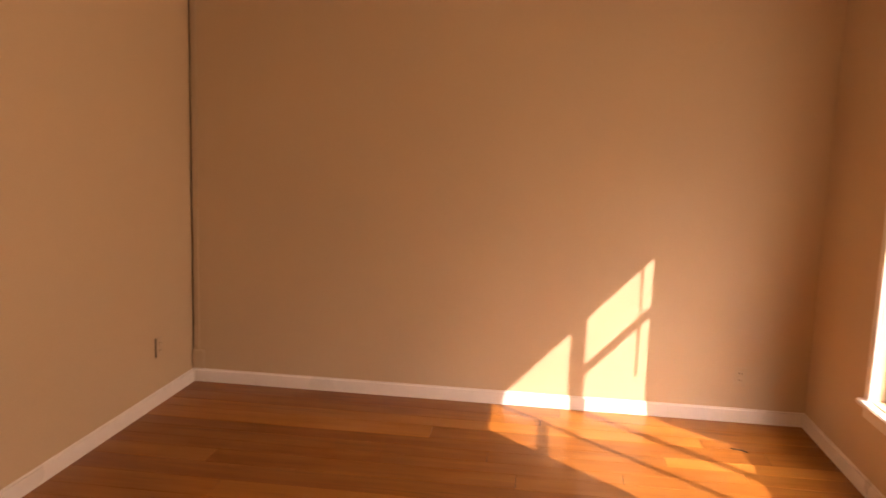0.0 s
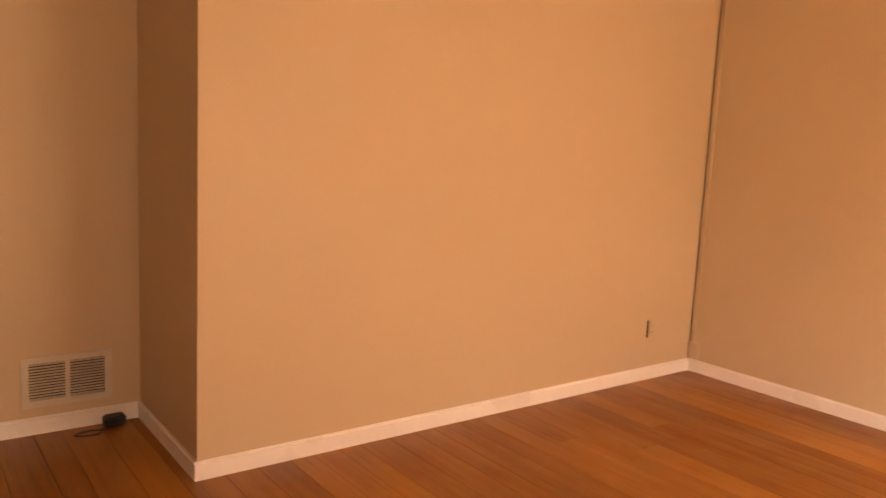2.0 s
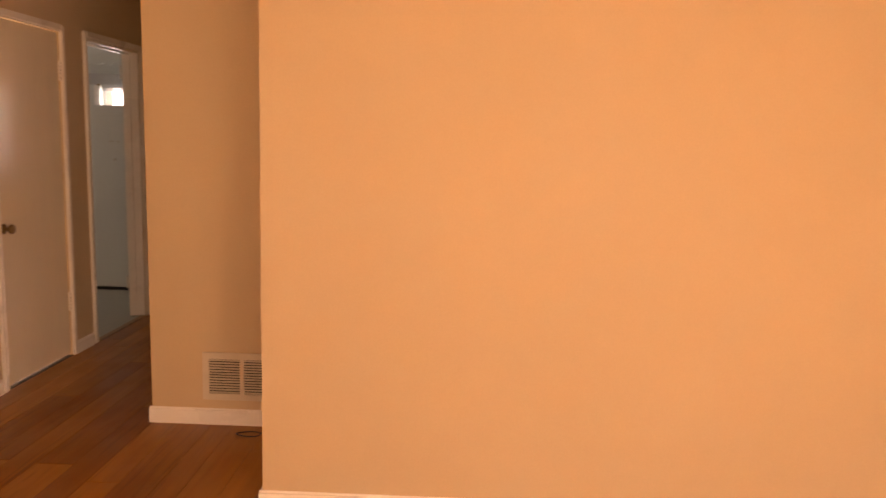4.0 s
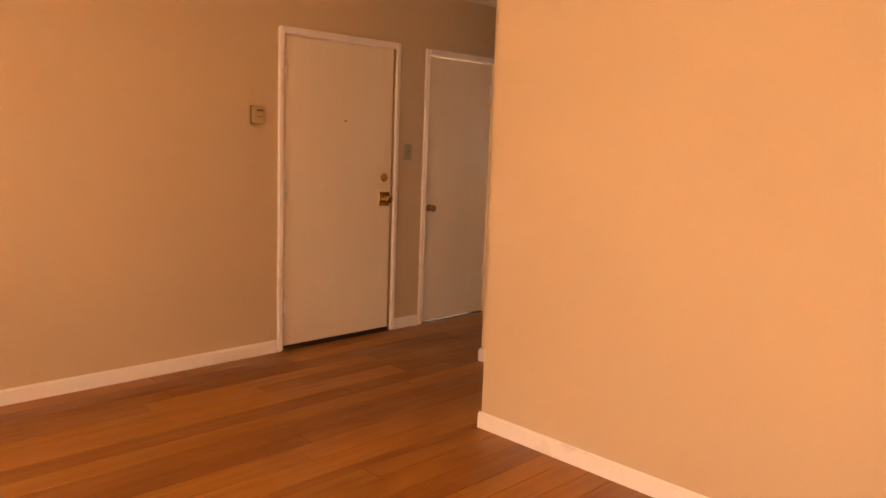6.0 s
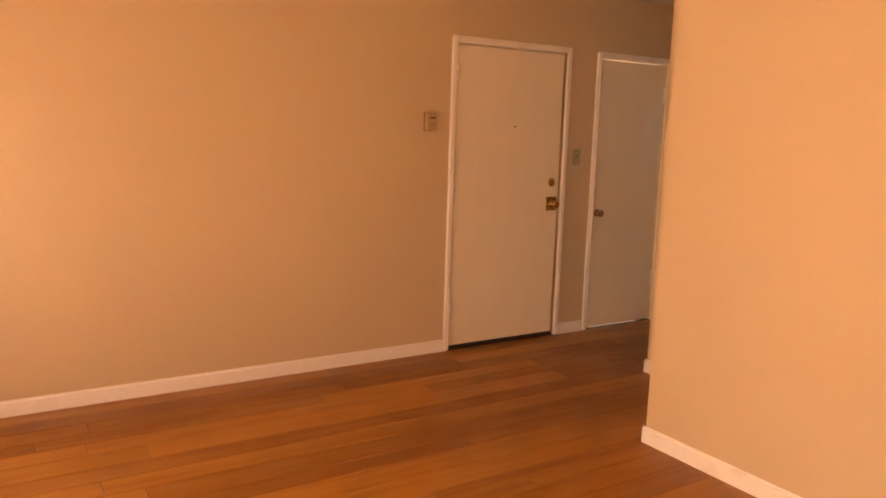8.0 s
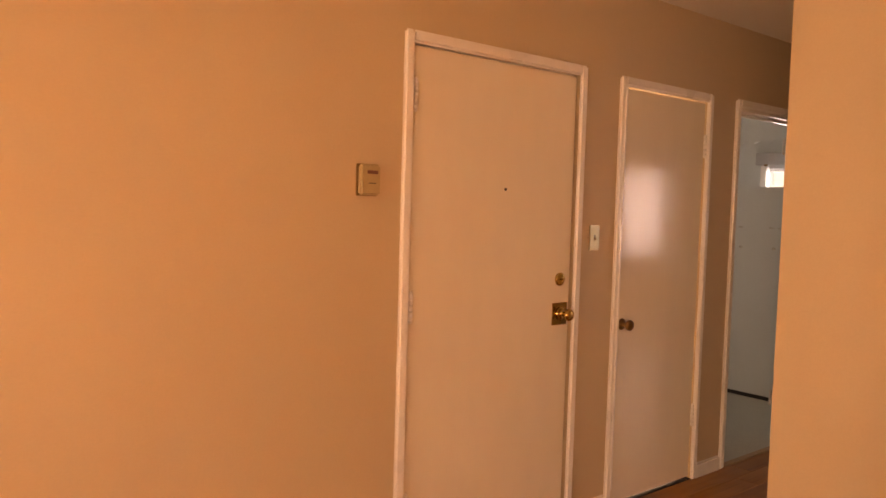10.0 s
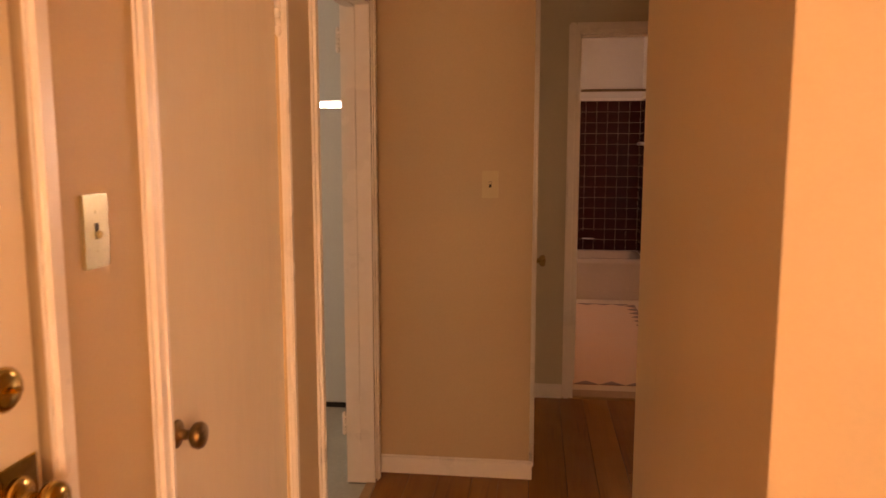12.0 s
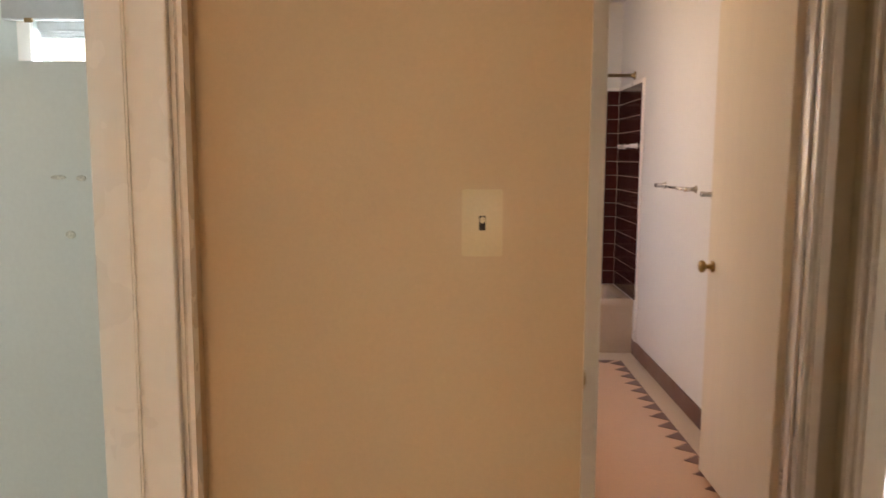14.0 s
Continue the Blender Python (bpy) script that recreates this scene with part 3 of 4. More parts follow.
# bathroom door, swung back against the side wall
door = structure("door_4", B(1.545, 1.580, 4.435, 5.180, 0.018, 2.06, 0.002, 1), DOOR, "cream gloss-painted bathroom door, standing open", "door")
knob(door, (1.545, 5.118, 0.95), (-1, 0, 0), AGED_BRASS, "round aged brass knob", 0.95, 0.026)
for z in (1.80, 0.30):
    hinge(door, 1.578, 4.419, z, (0, -1))

# strike plate on the bedroom lining
jb = bpy.data.objects["jamb_bedroom"]
strike = part("strike_plate", B(X_A + 0.052, X_A + 0.088, BED_DOOR[1] - 0.0185, BED_DOOR[1] - 0.0155, 0.893, 0.957, 0.001, 1), NICKEL, jb, "worn metal strike plate")
part("latch_hole", B(X_A + 0.058, X_A + 0.072, BED_DOOR[1] - 0.0192, BED_DOOR[1] - 0.0183, 0.910, 0.940), DARK, strike)


# ---- windows ----
def window(name, x0, x1, z0, z1, y_in, y_out, uprights, rails, label, face=1, cased=True):
    """A window in a wall along x: lining frame, uprights, rails, panes, stool and casing. face: the way the room lies."""
    t = thing(name, (x0, (y_in + y_out) / 2, z0), label, "window", kind="structure")
    ym = y_out + 0.45 * (y_in - y_out)
    ya, yb = sorted((ym - 0.02, ym + 0.02))
    f = 0.028
    for nm, a, b, c, d in (("frame_side", x0, x0 + f, z0, z1), ("frame_side", x1 - f, x1, z0, z1), ("frame_head", x0 + f, x1 - f, z1 - f, z1), ("frame_foot", x0 + f, x1 - f, z0, z0 + f)):
        part(nm, B(a, b, ya, yb, c, d, 0.004), ALUMINIUM, t)
    for u, w in uprights:
        part("mullion", B(u - w / 2, u + w / 2, ya, yb, z0 + f, z1 - f, 0.004), ALUMINIUM, t)
    edges = [x0 + f] + [u for u, w in uprights] + [x1 - f]
    half = [0.0] + [w / 2 for u, w in uprights] + [0.0]
    for k, zr in enumerate(rails):
        if zr:
            part("rail", B(edges[k] + half[k], edges[k + 1] - half[k + 1], ya + 0.004, yb - 0.004, zr - 0.02, zr + 0.02, 0.004), ALUMINIUM, t)
        pane = part("pane", B(edges[k] + half[k], edges[k + 1] - half[k + 1], ym - 0.002, ym + 0.002, z0 + f, z1 - f), GLASS, t, "clear glass pane")
        pane.visible_shadow = False
    c = 0.055
    for nm, a, b, lo, hi in () if not cased else (("casing_side", x0 - c, x0, z0 - 0.005, z1 + c), ("casing_side", x1, x1 + c, z0 - 0.005, z1 + c), ("casing_head", x0, x1, z1, z1 + c)):
        y0, y1 = sorted((y_in, y_in + face * 0.016))
        part(nm, B(a, b, y0, y1, lo, hi, 0.005), TRIM, t)
    y0, y1 = sorted((ym + face * 0.02, y_in + face * 0.045))
    part("window_sill", B(x0 - c - 0.02, x1 + c + 0.02, y0, y1, z0 - 0.03, z0 - 0.005, 0.006), TRIM, t)
    if not cased:
        return t
    y0, y1 = sorted((y_in, y_in + face * 0.014))
    part("apron", B(x0 - c, x1 + c, y0, y1, z0 - 0.09, z0 - 0.031, 0.004), TRIM, t)
    return t


window("window_1", *WIN, Y_C, Y_C - 0.14, [(3.42, 0.028), (3.845, 0.055)], [1.635, None, 1.635], "white-framed three-part window, sun streaming in", 1)
# Never in view: placed to let sun and daylight in from the dining end.
window("window_4", *WIN_DINING, Y_C, Y_C - 0.14, [(0.90, 0.05), (1.50, 0.05)], [1.40, None, 1.40], "white-framed window beside the dining end", 1)
window("window_2", *BED_WIN, Y_BED, Y_BED + 0.14, [(4.78, 0.04)], [None, None], "white-framed bright bedroom window", -1, False)
window("window_3", *KIT_WIN, Y_KIT, Y_KIT + 0.12, [], [None], "white-framed kitchen window, bright outside", -1)

blind = thing("window_blind", (3.6, Y_C - 0.05, 1.985), "white blind drawn up at the window head, wand hanging", "blind")
part("headrail", B(2.94, 4.28, Y_C - 0.052, Y_C - 0.024, 1.983, 2.009, 0.003), WHITE_PLASTIC, blind)
bm = bmesh.new()
tube(bm, [(4.19, Y_C - 0.04, 1.985), (4.19, Y_C - 0.04, 1.28)], 0.0055)
part("wand", bm, WHITE_PLASTIC, blind, "clear plastic tilt wand")

jk = bpy.data.objects["jamb_kitchen"]
for z in (1.88, 0.27):
    hinge(jk, WALL_E - 0.010, KITCHEN_DOOR[1] - 0.020, z, (0, -1), 0.09)

kb = thing("kitchen_blind", (-0.55, Y_KIT - 0.02, 1.86), "white slatted blind drawn up over the kitchen window", "blind")
part("headrail", B(-1.04, -0.055, Y_KIT + 0.010, Y_KIT + 0.040, 1.845, 1.878, 0.003), BLIND, kb)
part("head_box", B(-1.13, -0.16, Y_KIT - 0.05, Y_KIT - 0.018, 1.872, 1.975, 0.004), BLIND, kb)
for x in (-1.05, -0.19):
    part("bracket", B(x, x + 0.03, Y_KIT - 0.054, Y_KIT - 0.046, 1.862, 1.878, 0.002), OLD_BRASS, kb)
for k in range(5):
    z = 1.842 - k * 0.0055
    part("slat", B(-1.035, -0.06, Y_KIT + 0.008, Y_KIT + 0.042, z - 0.003, z, 0.001, 1), BLIND, kb)
for k in range(5):
    part("slat", B(-0.69, -0.06, Y_KIT + 0.008, Y_KIT + 0.042, 1.805 - k * 0.03, 1.807 - k * 0.03), BLIND, kb)


# ---- small wall fittings ----
def toggle_plate(base, axis, side, label, mat, up=True, worn=DARK):
    """A switch plate. axis: the way it faces; side: along the wall; worn: near-black for the slot's shade."""
    a, s, b = Vector(axis), Vector(side), Vector(base)
    t = thing("light_switch", base, label, "light switch")

    def block(bm, w, z0, z1, d0, d1, bevel):
        p = [b + s * (-w) + a * d0, b + s * w + a * d1]
        xs, ys = sorted((p[0].x, p[1].x)), sorted((p[0].y, p[1].y))
        return box(bm, xs[0], xs[1], ys[0], ys[1], b.z + z0, b.z + z1, bevel, 2)
    part("cover_plate", block(bmesh.new(), 0.035, -0.0575, 0.0575, 0.0, 0.0065, 0.0022), mat, t)
    part("slot", block(bmesh.new(), 0.0055, -0.0125, 0.0125, 0.0055, 0.0066, 0), worn, t, "dark toggle slot")
    bm = bmesh.new()
    block(bm, 0.0042, 0.0, 0.011, 0.006, 0.016, 0.002) if up else block(bm, 0.0042, -0.011, 0.0, 0.006, 0.016, 0.002)
    part("toggle", bm, mat, t)
    for z in (0.030, -0.030):
        bm = bmesh.new()
        lathe(bm, b + a * 0.0055 + Vector((0, 0, z)), a, [(0, 0.0035), (0.0012, 0.003), (0.0014, 0.001)], 12)
        part("screw", bm, mat, t)
    return t


toggle_plate((0.0, 1.058, 1.32), (1, 0, 0), (0, 1, 0), "satin metal toggle switch plate beside the entrance door", SATIN_BRASS, False)
toggle_plate((0.487, Y_S, 1.297), (0, -1, 0), (1, 0, 0), "ivory toggle switch plate on the hall end wall", IVORY)


def outlet(base, axis, side, label, mat):
    a, s, b = Vector(axis), Vector(side), Vector(base)
    t = thing("wall_outlet", base, label, "outlet")

    def block(w, z0, z1, d0, d1, bevel):
        p = [b + s * (-w) + a * d0, b + s * w + a * d1]
        xs, ys = sorted((p[0].x, p[1].x)), sorted((p[0].y, p[1].y))
        return box(bmesh.new(), xs[0], xs[1], ys[0], ys[1], b.z + z0, b.z + z1, bevel, 2)
    part("cover_plate", block(0.035, -0.0575, 0.0575, 0.0, 0.006, 0.003), mat, t)
    for z in (0.02, -0.02):
        sock = part("socket", block(0.0165, z - 0.014, z + 0.014, 0.004, 0.0085, 0.004), mat, t)
        for off in (-0.006, 0.006):
            c = b + s * off
            p = [c + s * (-0.0012) + a * 0.008, c + s * 0.0012 + a * 0.0092]
            xs, ys = sorted((p[0].x, p[1].x)), sorted((p[0].y, p[1].y))
            part("slot", box(bmesh.new(), xs[0], xs[1], ys[0], ys[1], b.z + z - 0.004, b.z + z + 0.005), DARK, sock)
    return t


PAINTED = material("painted_over_plastic", (0.59, 0.46, 0.31), 0.45, vary=0.05, scale=15, grain=150, bump=0.02)
plug = outlet((4.675, Y_P, 0.331), (0, -1, 0), (1, 0, 0), "beige painted-over outlet on the partition wall", PAINTED)
# Shading line along the plate's edge, made as a flat dark strip.
part("side_shade_strip", B(4.632, 4.640, Y_P - 0.003, Y_P, 0.274, 0.388), DARK, plug, "dark strip painting the shade beside the cover plate")
outlet((X_B, -3.25, 0.268), (-1, 0, 0), (0, 1, 0), "beige painted-over outlet on the sunlit wall", PAINTED)
outlet((3.64, Y_BED, 0.262), (0, -1, 0), (1, 0, 0), "ivory outlet on the bedroom wall", IVORY)

th = thing("thermostat", (0.0, -0.195, 1.47), "aged tan plastic thermostat on the beige wall", "thermostat")
part("back_plate", B(0.0, 0.005, -0.2405, -0.1515, 1.4735, 1.5865, 0.002), OLD_BRASS, th, "tan mounting plate")
part("housing", B(0.006, 0.030, -0.238, -0.154, 1.476, 1.584, 0.007, 3), TAN, th)
part("display_window", B(0.0295, 0.0312, -0.212, -0.168, 1.551, 1.563), VINYL_BROWN, th, "dark temperature scale")
part("lever_slot", B(0.0295, 0.0312, -0.205, -0.175, 1.517, 1.520), DARK, th, "thin dark lever slot")

# return-air grille
gr = thing("air_grille", (1.428, Y_V, 0.128), "cream enamelled metal return-air grille", "vent")
gx0, gx1, gz0, gz1 = 1.228, 1.622, 0.130, 0.372
# Flat near-black sheet on the wall gives the duct's shade by colour.
part("backing", B(gx0 + 0.01, gx1 - 0.01, Y_V - 0.0015, Y_V, gz0 + 0.01, gz1 - 0.01), DARK, gr, "dark sheet for the shaded duct behind the louvres")
fw = 0.032
bm = bmesh.new()
for a, b, c, d in ((gx0, gx0 + fw, gz0, gz1), (gx1 - fw, gx1, gz0, gz1), (gx0 + fw, gx1 - fw, gz1 - fw, gz1), (gx0 + fw, gx1 - fw, gz0, gz0 + fw), ((gx0 + gx1) / 2 - 0.010, (gx0 + gx1) / 2 + 0.010, gz0 + fw, gz1 - fw)):
    box(bm, a, b, Y_V - 0.011, Y_V - 0.002, c, d)
part("frame", bm, VENT, gr)
n_slats = 13
for half_x0, half_x1 in ((gx0 + fw, (gx0 + gx1) / 2 - 0.010), ((gx0 + gx1) / 2 + 0.010, gx1 - fw)):
    for k in range(n_slats):
        z = gz0 + fw + (k + 0.5) * (gz1 - gz0 - 2 * fw) / n_slats
        bm = B(half_x0, half_x1, -0.0046, 0.0046, -0.0006, 0.0006)
        bmesh.ops.rotate(bm, verts=bm.verts, cent=(0, 0, 0), matrix=Matrix.Rotation(radians(38), 3, "X"))
        bmesh.ops.translate(bm, verts=bm.verts, vec=(0, Y_V - 0.0065, z))
        part("slat", bm, VENT, gr)
for x in (gx0 + 0.016, gx1 - 0.016):
    bm = bmesh.new()
    lathe(bm, (x, Y_V - 0.011, (gz0 + gz1) / 2), (0, -1, 0), [(0, 0.004), (0.0015, 0.0035), (0.002, 0.001)], 12)
    part("screw", bm, VENT, gr)

# power adapter on the floor of the nook, its lead looped
ad = thing("power_adapter", (1.62, 0.83, 0.0), "black plastic power adapter lying on the floor", "adapter")
part("body", B(1.570, 1.668, 0.795, 0.862, 0.002, 0.052, 0.008, 3), BLACK, ad)
pts = [(1.575, 0.80, 0.012), (1.545, 0.782, 0.004)] + [(1.487 + 0.058 * math.cos(a), 0.765 + 0.030 * math.sin(a), 0.004 + 0.002 * math.sin(2 * a)) for a in [k * math.tau / 26 + 0.5 for k in range(26)]] + [(1.57, 0.79, 0.006)]
bm = bmesh.new()
tube(bm, pts, 0.0028)
part("cable", bm, BLACK, ad, "thin looped black lead")

# scrap on the sunny floor
scrap = [(4.678 - 0.030 * k / 5 - (0.012 if k > 4 else 0), -3.122 - 0.016 * k + 0.004 * math.sin(k * 1.7), 0.0035) for k in range(6)]
solid("cord_scrap", tube(bmesh.new(), scrap, 0.0035), DARK, (4.66, -3.15, 0.0), "short dark scrap of cord on the plank floor", "scrap")

# cable cover up the corner
rc = thing("cable_cover", (X_B, Y_P - 0.02, 0.09), "beige painted plastic cable cover in the wall corner", "cable cover")
part("channel", B(X_B - 0.013, X_B, Y_P - 0.046, Y_P - 0.014, 0.196, HIGH, 0.003), PAINTED, rc)
part("junction_box", B(X_B - 0.026, X_B, Y_P - 0.082, Y_P - 0.004, 0.088, 0.204, 0.006), PAINTED, rc)
# Black tube drawn for the shaded gap between channel and corner.
part("lead", tube(bmesh.new(), [(X_B - 0.006, Y_P - 0.006, 0.2), (X_B - 0.006, Y_P - 0.006, HIGH)], 0.0018), BLACK, rc, "thin black line for the dark gap beside the channel")


# ---- thresholds ----
structure("threshold_bath", B(BATH_DOOR[0] + 0.017, BATH_DOOR[1] - 0.017, Y_BATH - 0.012, Y_BATH + 0.125, -0.01, 0.014, 0.005), SILL_WOOD, "worn oak bathroom threshold", "threshold")
structure("threshold_kitchen", B(-0.034, 0.010, KITCHEN_DOOR[0] + 0.017, KITCHEN_DOOR[1] - 0.017, -0.01, 0.007, 0.004), SILL_WOOD, "worn dark kitchen threshold strip", "threshold")

structure("floor_kitchen_doorway", B(WALL_E, -0.034, KITCHEN_DOOR[0] + 0.017, KITCHEN_DOOR[1] - 0.017, -0.011, -0.004), VINYL_GREY, "grey-green vinyl in the kitchen doorway", "floor")

# ---- bathroom ----
structure("floor_field", B(0.1, 1.605, 4.565, 7.07, 0.004, 0.0065), VINYL_PINK, "pale pink bathroom vinyl field", "floor")


def triangle(p, q, r):
    bm = bmesh.new()
    lo = [bm.verts.new((x, y, 0.0062)) for x, y in (p, q, r)]
    hi = [bm.verts.new((x, y, 0.0085)) for x, y in (p, q, r)]
    bm.faces.new(lo), bm.faces.new(hi)
    for k in range(3):
        bm.faces.new((lo[k], lo[(k + 1) % 3], hi[(k + 1) % 3], hi[k]))
    return bm


border = thing("floor_border", (1.605, 4.565, 0.006), "row of dark brown triangle inlays edging the floor", "floor inlay", kind="structure")
for k in range(16):
    y = 4.62 + k * 0.153
    part("triangle", triangle((1.603, y), (1.603, y + 0.142), (1.515, y + 0.071)), VINYL_BROWN, border)
for k in range(9):
    x = 1.555 - k * 0.158
    part("triangle", triangle((x, 4.567), (x - 0.15, 4.567), (x - 0.075, 4.640)), VINYL_BROWN, border)
    part("triangle", triangle((x, 7.068), (x - 0.15, 7.068), (x - 0.075, 7.000)), VINYL_BROWN, border)
structure("baseboard_bath", B(X_T - 0.010, X_T, 4.56, 7.27, 0.004, 0.115, 0.003), VINYL_BROWN, "dark brown vinyl cove base", "baseboard")

# bathtub
TY, TZ = 7.28, 0.40
tub = thing("bathtub", (0.92, TY, 0.004), "beige enamelled built-in bathtub", "bathtub")
bm = B(0.05, X_T - 0.002, TY + 0.012, TY + 0.05, 0.004, TZ - 0.05)
box(bm, 0.05, X_T - 0.002, TY + 0.002, TY + 0.012, 0.004, 0.085, 0.004)
part("apron", bm, TUB_ENAMEL, tub)
bm = bmesh.new()


def loop(inset, z, r):
    x0, x1, y0, y1 = 0.05 + inset, X_T - 0.002 - inset, TY + inset, 7.948 - inset * 0.8
    pts = []
    for cx, cy, a0 in ((x1 - r, y1 - r, 0), (x0 + r, y1 - r, 90), (x0 + r, y0 + r, 180), (x1 - r, y0 + r, 270)):
        pts += [bm.verts.new((cx + r * math.cos(radians(a0 + k * 15)), cy + r * math.sin(radians(a0 + k * 15)), z)) for k in range(7)]
    return pts


rings = [loop(0.0, TZ - 0.05, 0.004), loop(0.0, TZ - 0.012, 0.004), loop(0.012, TZ, 0.012), loop(0.060, TZ, 0.06), loop(0.085, TZ - 0.015, 0.09), loop(0.11, TZ - 0.15, 0.1), loop(0.15, 0.08, 0.12), loop(0.2, 0.06, 0.1)]
for p, q in zip(rings, rings[1:]):
    for k in range(len(p)):
        f = bm.faces.new((p[k], p[(k + 1) % len(p)], q[(k + 1) % len(p)], q[k]))
        f.smooth = True
bm.faces.new(rings[-1])
part("basin", bm, TUB_ENAMEL, tub)

# tiles round the tub
structure("tile_bed_back", B(0.05, X_T - 0.010, 7.940, 7.95, TZ, 1.93), GROUT, "pale grout bed of the back tiling", "tiling")
structure("tile_bed_side", B(X_T - 0.010, X_T, 7.195, 7.94, TZ, 1.93), GROUT, "pale grout bed of the side tiling", "tiling")
structure("tile_trim", B(X_T - 0.016, X_T, 7.165, 7.195, 0.115, 1.955, 0.004), TRIM, "white painted edge strip beside the tiles", "trim")
structure("tile_trim_top", B(0.05, X_T, 7.936, 7.95, 1.93, 1.955, 0.003), TRIM, "white edge strip above the tiles", "trim")
structure("tile_trim_side", B(X_T - 0.016, X_T, 7.195, 7.936, 1.93, 1.955, 0.003), TRIM, "white edge strip above the tiles", "trim")
PITCH = 0.1090


def shared_piece(name, mesh, parent, m):
    ob = new(name, mesh)
    ob.parent = parent
    ob.matrix_basis = m
    return ob


def piece_mesh(name, sx, sy, sz, mat, chamfer):
    """A slab whose upper edges are chamfered, sitting on z = 0."""
    me = bpy.data.meshes.new(name)
    h, c = (sx / 2, sy / 2), chamfer
    vs = [(-h[0], -h[1], 0), (h[0], -h[1], 0), (h[0], h[1], 0), (-h[0], h[1], 0)]
    vs += [(x, y, sz - c) for x, y, z in vs[:4]]
    vs += [(x - math.copysign(c, x), y - math.copysign(c, y), sz) for x, y, z in vs[:4]]
    fs = [(0, 3, 2, 1), (8, 9, 10, 11)]
    for b0 in (0, 4):
        fs += [(b0 + k, b0 + (k + 1) % 4, b0 + 4 + (k + 1) % 4, b0 + 4 + k) for k in range(4)]
    me.from_pydata(vs, [], fs)
    me.materials.append(mat)
    return me


side_tile_me = piece_mesh("tile", 0.1062, 0.1024, 0.0024, MAROON, 0.0008)
tile_me = piece_mesh("tile", 0.1062, 0.1062, 0.0024, MAROON, 0.0008)
back, side = bpy.data.objects["tile_bed_back"], bpy.data.objects["tile_bed_side"]
for i in range(14):
    for j in range(14):
        z = TZ + 0.002 + (j + 0.5) * PITCH
        shared_piece("tile", tile_me, back, pose(X_T - 0.012 - (i + 0.5) * PITCH, 7.9405, z, 90, 0, 0))
for i in range(7):
    for j in range(14):
        z = TZ + 0.002 + (j + 0.5) * PITCH
        shared_piece("tile", side_tile_me, side, pose(X_T - 0.0095, 7.934 - (i + 0.5) * PITCH * 0.966, z, 0, -90, 0))


def rail_between(name, p, q, axis, label, mat, r=0.008, stand=0.055, rose=0.022, rod_mat=None, category="towel rail"):
    """A bar on two posts that stand off the wall."""
    p, q, a = Vector(p), Vector(q), Vector(axis)
    t = thing(name, p, label, category)
    for b in (p, q):
        bm = bmesh.new()
        lathe(bm, b, a, [(0, rose), (0.006, rose), (0.010, rose * 0.55), (stand - 0.012, rose * 0.45), (stand - 0.008, r * 1.7), (stand + 0.008, r * 1.7), (stand + 0.011, 0.003)], 20)
        part("post", bm, mat, t)
    bm = bmesh.new()
    tube(bm, [p + a * stand, q + a * stand], r, 12)
    part("rod", bm, rod_mat or mat, t)
    return t


rail_between("towel_rail", (X_T, 5.98, 1.245), (X_T, 6.58, 1.245), (-1, 0, 0), "slim nickel towel rail on the bathroom wall", NICKEL)
rail_between("towel_rail", (X_T, 5.12, 1.232), (X_T, 5.70, 1.232), (-1, 0, 0), "nickel towel rail half behind the open door", NICKEL)
rail_between("ceramic_rail", (X_T - 0.004, 7.31, 1.495), (X_T - 0.004, 7.70, 1.495), (-1, 0, 0), "white porcelain towel bar on maroon tiles", PORCELAIN, 0.009, 0.05, 0.030)
rod = thing("shower_rod", (0.0, 7.48, 2.0), "slim bronze shower curtain rod", "curtain rod")
part("rod", tube(bmesh.new(), [(0.0, 7.48, 2.0), (X_T - 0.004, 7.48, 2.0)], 0.0125, 14), OLD_BRASS, rod)
bm = bmesh.new()
lathe(bm, (X_T, 7.48, 2.0), (-1, 0, 0), [(0, 0.030), (0.006, 0.030), (0.012, 0.018), (0.028, 0.016), (0.030, 0.013)], 24)
part("flange", bm, OLD_BRASS, rod)
# Porcelain dish in shadow: the shade is put in as tile maroon.
soap = thing("soap_dish", (1.22, 7.94, 0.53), "soap dish set in tiles, maroon for its shaded inside", "soap dish")
bm = B(1.15, 1.29, 7.918, 7.936, 0.51, 0.60, 0.008)
part("back", bm, MAROON, soap)
part("tray", B(1.16, 1.28, 7.862, 7.92, 0.515, 0.530, 0.006), MAROON, soap)
part("lip", B(1.155, 1.285, 7.858, 7.864, 0.522, 0.536, 0.003), PORCELAIN, soap, "pale lip")

# ---- bedroom ----
bb = thing("bedroom_blind", (4.78, Y_BED + 0.03, 2.05), "white slatted blind drawn up in the bedroom window", "blind")
part("headrail", B(4.015, 5.445, Y_BED + 0.012, Y_BED + 0.048, 2.085, 2.118, 0.003), WHITE_PLASTIC, bb)
for k in range(8):
    part("slat", B(4.025, 5.435, Y_BED + 0.014, Y_BED + 0.046, 2.076 - k * 0.007, 2.079 - k * 0.007), WHITE_PLASTIC, bb)
cr = thing("curtain_rod", (3.87, Y_BED - 0.07, 2.235), "black metal curtain rod over the bedroom window", "curtain rod")
part("rod", tube(bmesh.new(), [(3.895, Y_BED - 0.075, 2.235), (5.65, Y_BED - 0.075, 2.235)], 0.010, 12), BLACK, cr)
bm = bmesh.new()
lathe(bm, (3.90, Y_BED - 0.075, 2.235), (-1, 0, 0), [(0, 0.012), (0.004, 0.020), (0.020, 0.024), (0.034, 0.018), (0.040, 0.004)], 16)
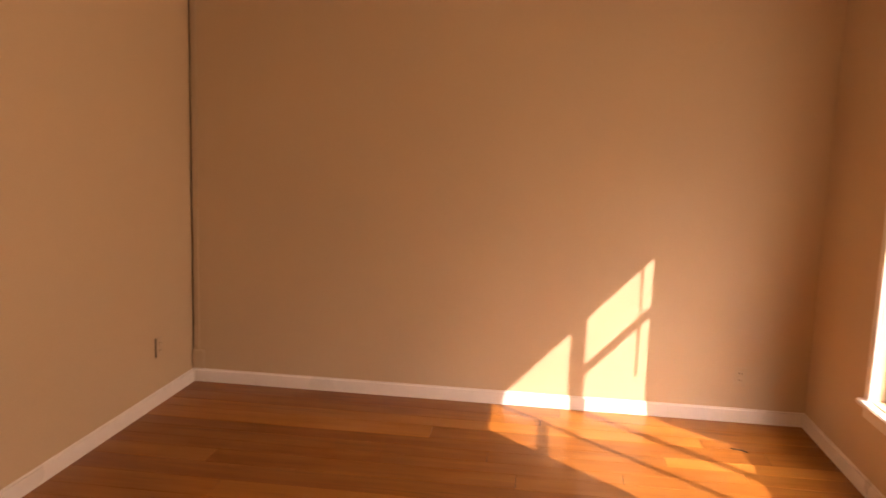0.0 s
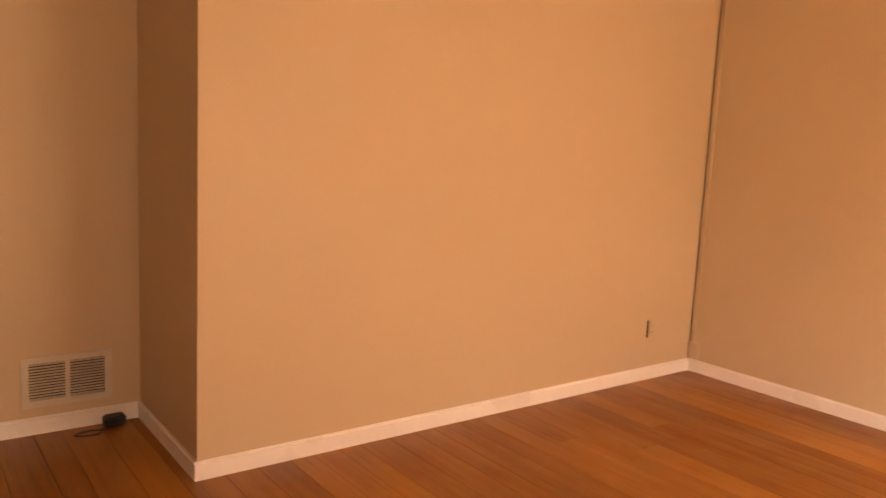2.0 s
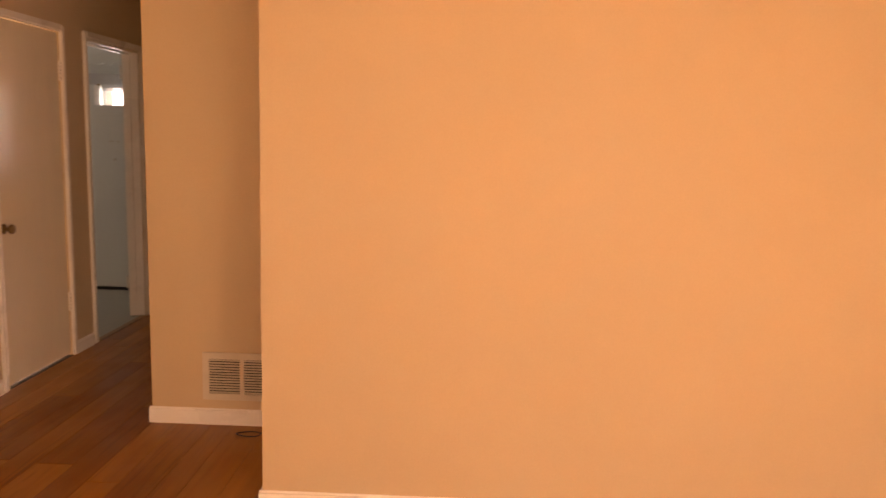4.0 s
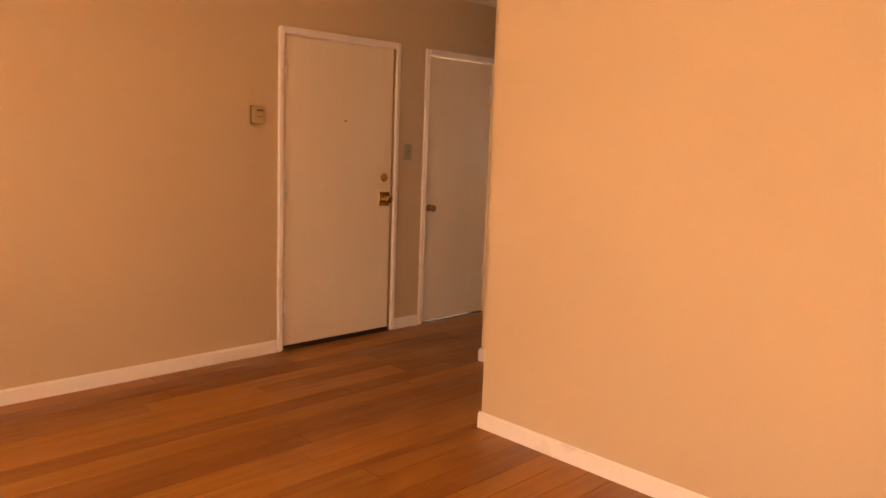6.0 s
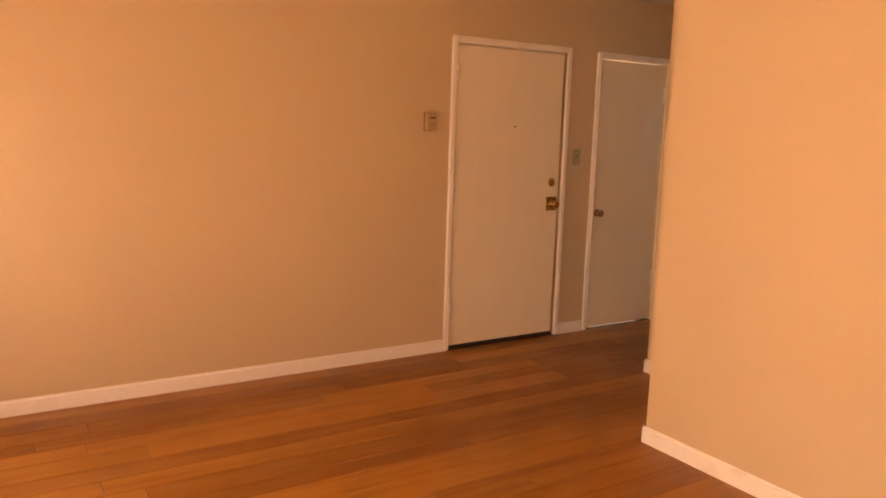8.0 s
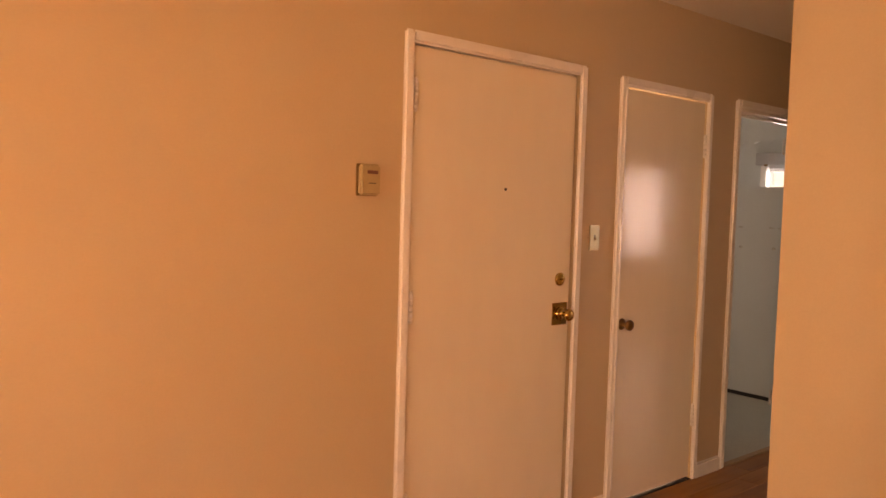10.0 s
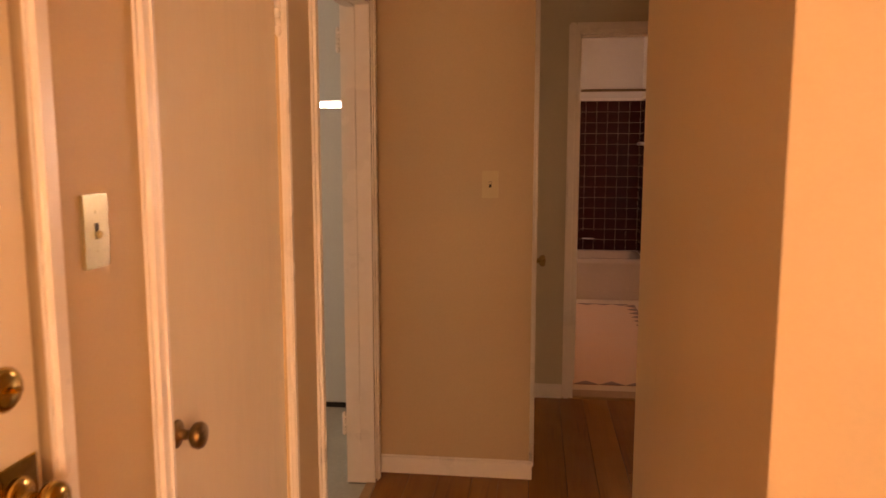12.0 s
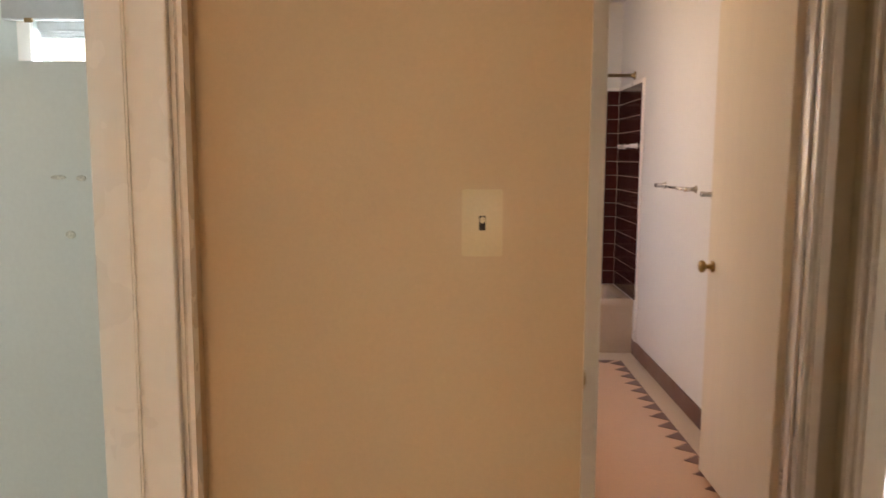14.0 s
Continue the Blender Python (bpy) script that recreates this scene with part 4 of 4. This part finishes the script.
part("finial", bm, BLACK, cr)
bm = B(3.945, 3.970, Y_BED - 0.006, Y_BED, 2.14, 2.26, 0.002)
box(bm, 3.950, 3.965, Y_BED - 0.085, Y_BED - 0.005, 2.213, 2.225)
box(bm, 3.950, 3.965, Y_BED - 0.090, Y_BED - 0.080, 2.213, 2.262)
part("bracket", bm, BLACK, cr)

# ---- kitchen ----
cab = thing("tall_cabinet", (-0.8, 3.985, 0.0), "white painted tall cabinet, bare side with glue marks", "cabinet")
part("side_panel", B(-1.75, -0.20, 3.985, 4.545, 0.03, 1.664, 0.004), KITCHEN, cab)
# Plinth colour holds the shade of the gap below the panel.
part("plinth", B(-1.74, -0.21, 4.0, 4.54, -0.004, 0.03), DARK, cab, "recessed plinth, near-black for the shaded gap")
for x, z, w, h in ((-0.664, 1.347, 0.045, 0.008), (-0.60, 1.345, 0.03, 0.010), (-0.638, 1.187, 0.030, 0.014), (-0.92, 1.347, 0.04, 0.010), (-0.91, 1.187, 0.03, 0.012)):
    bm = bmesh.new()
    lathe(bm, (x, 3.9849, z), (0, -1, 0), [(0, w * 0.5), (0.0008, w * 0.45), (0.001, w * 0.2)], 14)
    bmesh.ops.scale(bm, verts=bm.verts, vec=(1, 1, h / w * 1.6), space=Matrix.Translation((-x, 0, -z)))
    part("glue_mark", bm, SMUDGE, cab, "brownish glue smudge")
wc = thing("wall_cabinet", (-0.4, 4.25, 1.72), "white painted wall cabinet over the counter", "cabinet")
part("body", B(-0.617, -0.15, 4.25, 4.56, 1.72, 2.40, 0.02, 4), KITCHEN, wc)
bm = bmesh.new()
lo, hi, n = [], [], 96
for k in range(n + 1):
    x = -1.9 + k * 1.27 / n
    z = 2.045 + 0.022 * abs(math.sin((x + 1.9) * math.pi / 0.115))
    for lst, zz in ((lo, z), (hi, 2.44)):
        lst.append([bm.verts.new((x, yy, zz)) for yy in (4.44, 4.458)])
for k in range(n):
    bm.faces.new((lo[k][0], lo[k + 1][0], hi[k + 1][0], hi[k][0]))
    bm.faces.new((lo[k][1], lo[k + 1][1], hi[k + 1][1], hi[k][1]))
    bm.faces.new((lo[k][0], lo[k + 1][0], lo[k + 1][1], lo[k][1]))
    bm.faces.new((hi[k][0], hi[k + 1][0], hi[k + 1][1], hi[k][1]))
solid("window_valance", bm, KITCHEN, (-1.2, 4.45, 2.0), "white scalloped wooden valance above the kitchen window", "valance")

# ---- plank floors ----
rng = random.Random(7)
GAPS = (0.0010, 0.0018, 0.0018, 0.0030)


def columns(x0, x1, widths):
    x, out = x0, []
    while x < x1 - 1e-4:
        w = rng.choice(widths)
        if x1 - (x + w) < 0.05:
            w = x1 - x
        out.append((x, min(x + w, x1)))
        x += w
    return out


def courses(x0, x1):
    """The stretch of y that a board column covers, from the window wall to the rooms behind."""
    m = (x0 + x1) / 2
    if m < X_S:
        return [(Y_C, Y_S)]
    if m < X_H:
        return [(Y_C, Y_BATH)]
    if m < X_A:
        return [(Y_C, Y_V), (Y_H, Y_BATH)]
    return [(Y_C, Y_V if m < X_P else Y_P)]


plank_meshes = {}


def plank(parent, x0, x1, y0, y1, mat):
    gap = rng.choice(GAPS)
    key = (round(x1 - x0, 3), gap, round((y1 - y0) * 4) / 4)
    if key not in plank_meshes:
        plank_meshes[key] = piece_mesh("plank", x1 - x0 - gap, 1.0, 0.012, mat, 0.0007)
    ob = shared_piece("plank", plank_meshes[key], parent, pose((x0 + x1) / 2, (y0 + y1) / 2, -0.012))
    ob.scale = (1, y1 - y0 - gap - 0.0006, 1)


rest = bmesh.new()


def joined_plank(bm, x0, x1, y0, y1):
    box(bm, x0 + 0.0006, x1 - 0.0006, y0 + 0.0006, y1 - 0.0006, -0.011, 0.0)


WIDTHS = (0.115, 0.13, 0.14, 0.15, 0.165)
cols = []
for a, b in zip([0.0, X_S, X_H, X_A, X_P], [X_S, X_H, X_A, X_P, X_B]):
    cols += columns(a, b, WIDTHS)
for x0, x1 in cols:
    for y0, y1 in courses(x0, x1):
        y = y0
        first = rng.uniform(0.3, 1.6)
        while y < y1 - 1e-4:
            step = first if y == y0 else rng.uniform(1.2, 3.0)
            e = y + step
            if y1 - e < 0.35:
                e = y1
            plank(floor, x0, x1, y, e, FLOOR_WOOD)
            y = e
for x0, x1 in columns(X_A, 5.9, (0.057,)):
    y = 2.1 if x0 > X_A + WALL_A else 3.44
    top = Y_BED if x0 > X_A + WALL_A else 4.19
    while y < top - 1e-4:
        e = min(top, y + rng.uniform(0.5, 1.6))
        if x0 > X_A + 0.001:
            joined_plank(rest, x0, x1, y, e)
        y = e
me = bpy.data.meshes.new("plank_field")
rest.to_mesh(me)
rest.free()
me.materials.append(BED_WOOD)
field = new("plank_field", me)
tagged(field, "narrow glossy oak strip floor of the bedroom", "floor", "", "stuff")
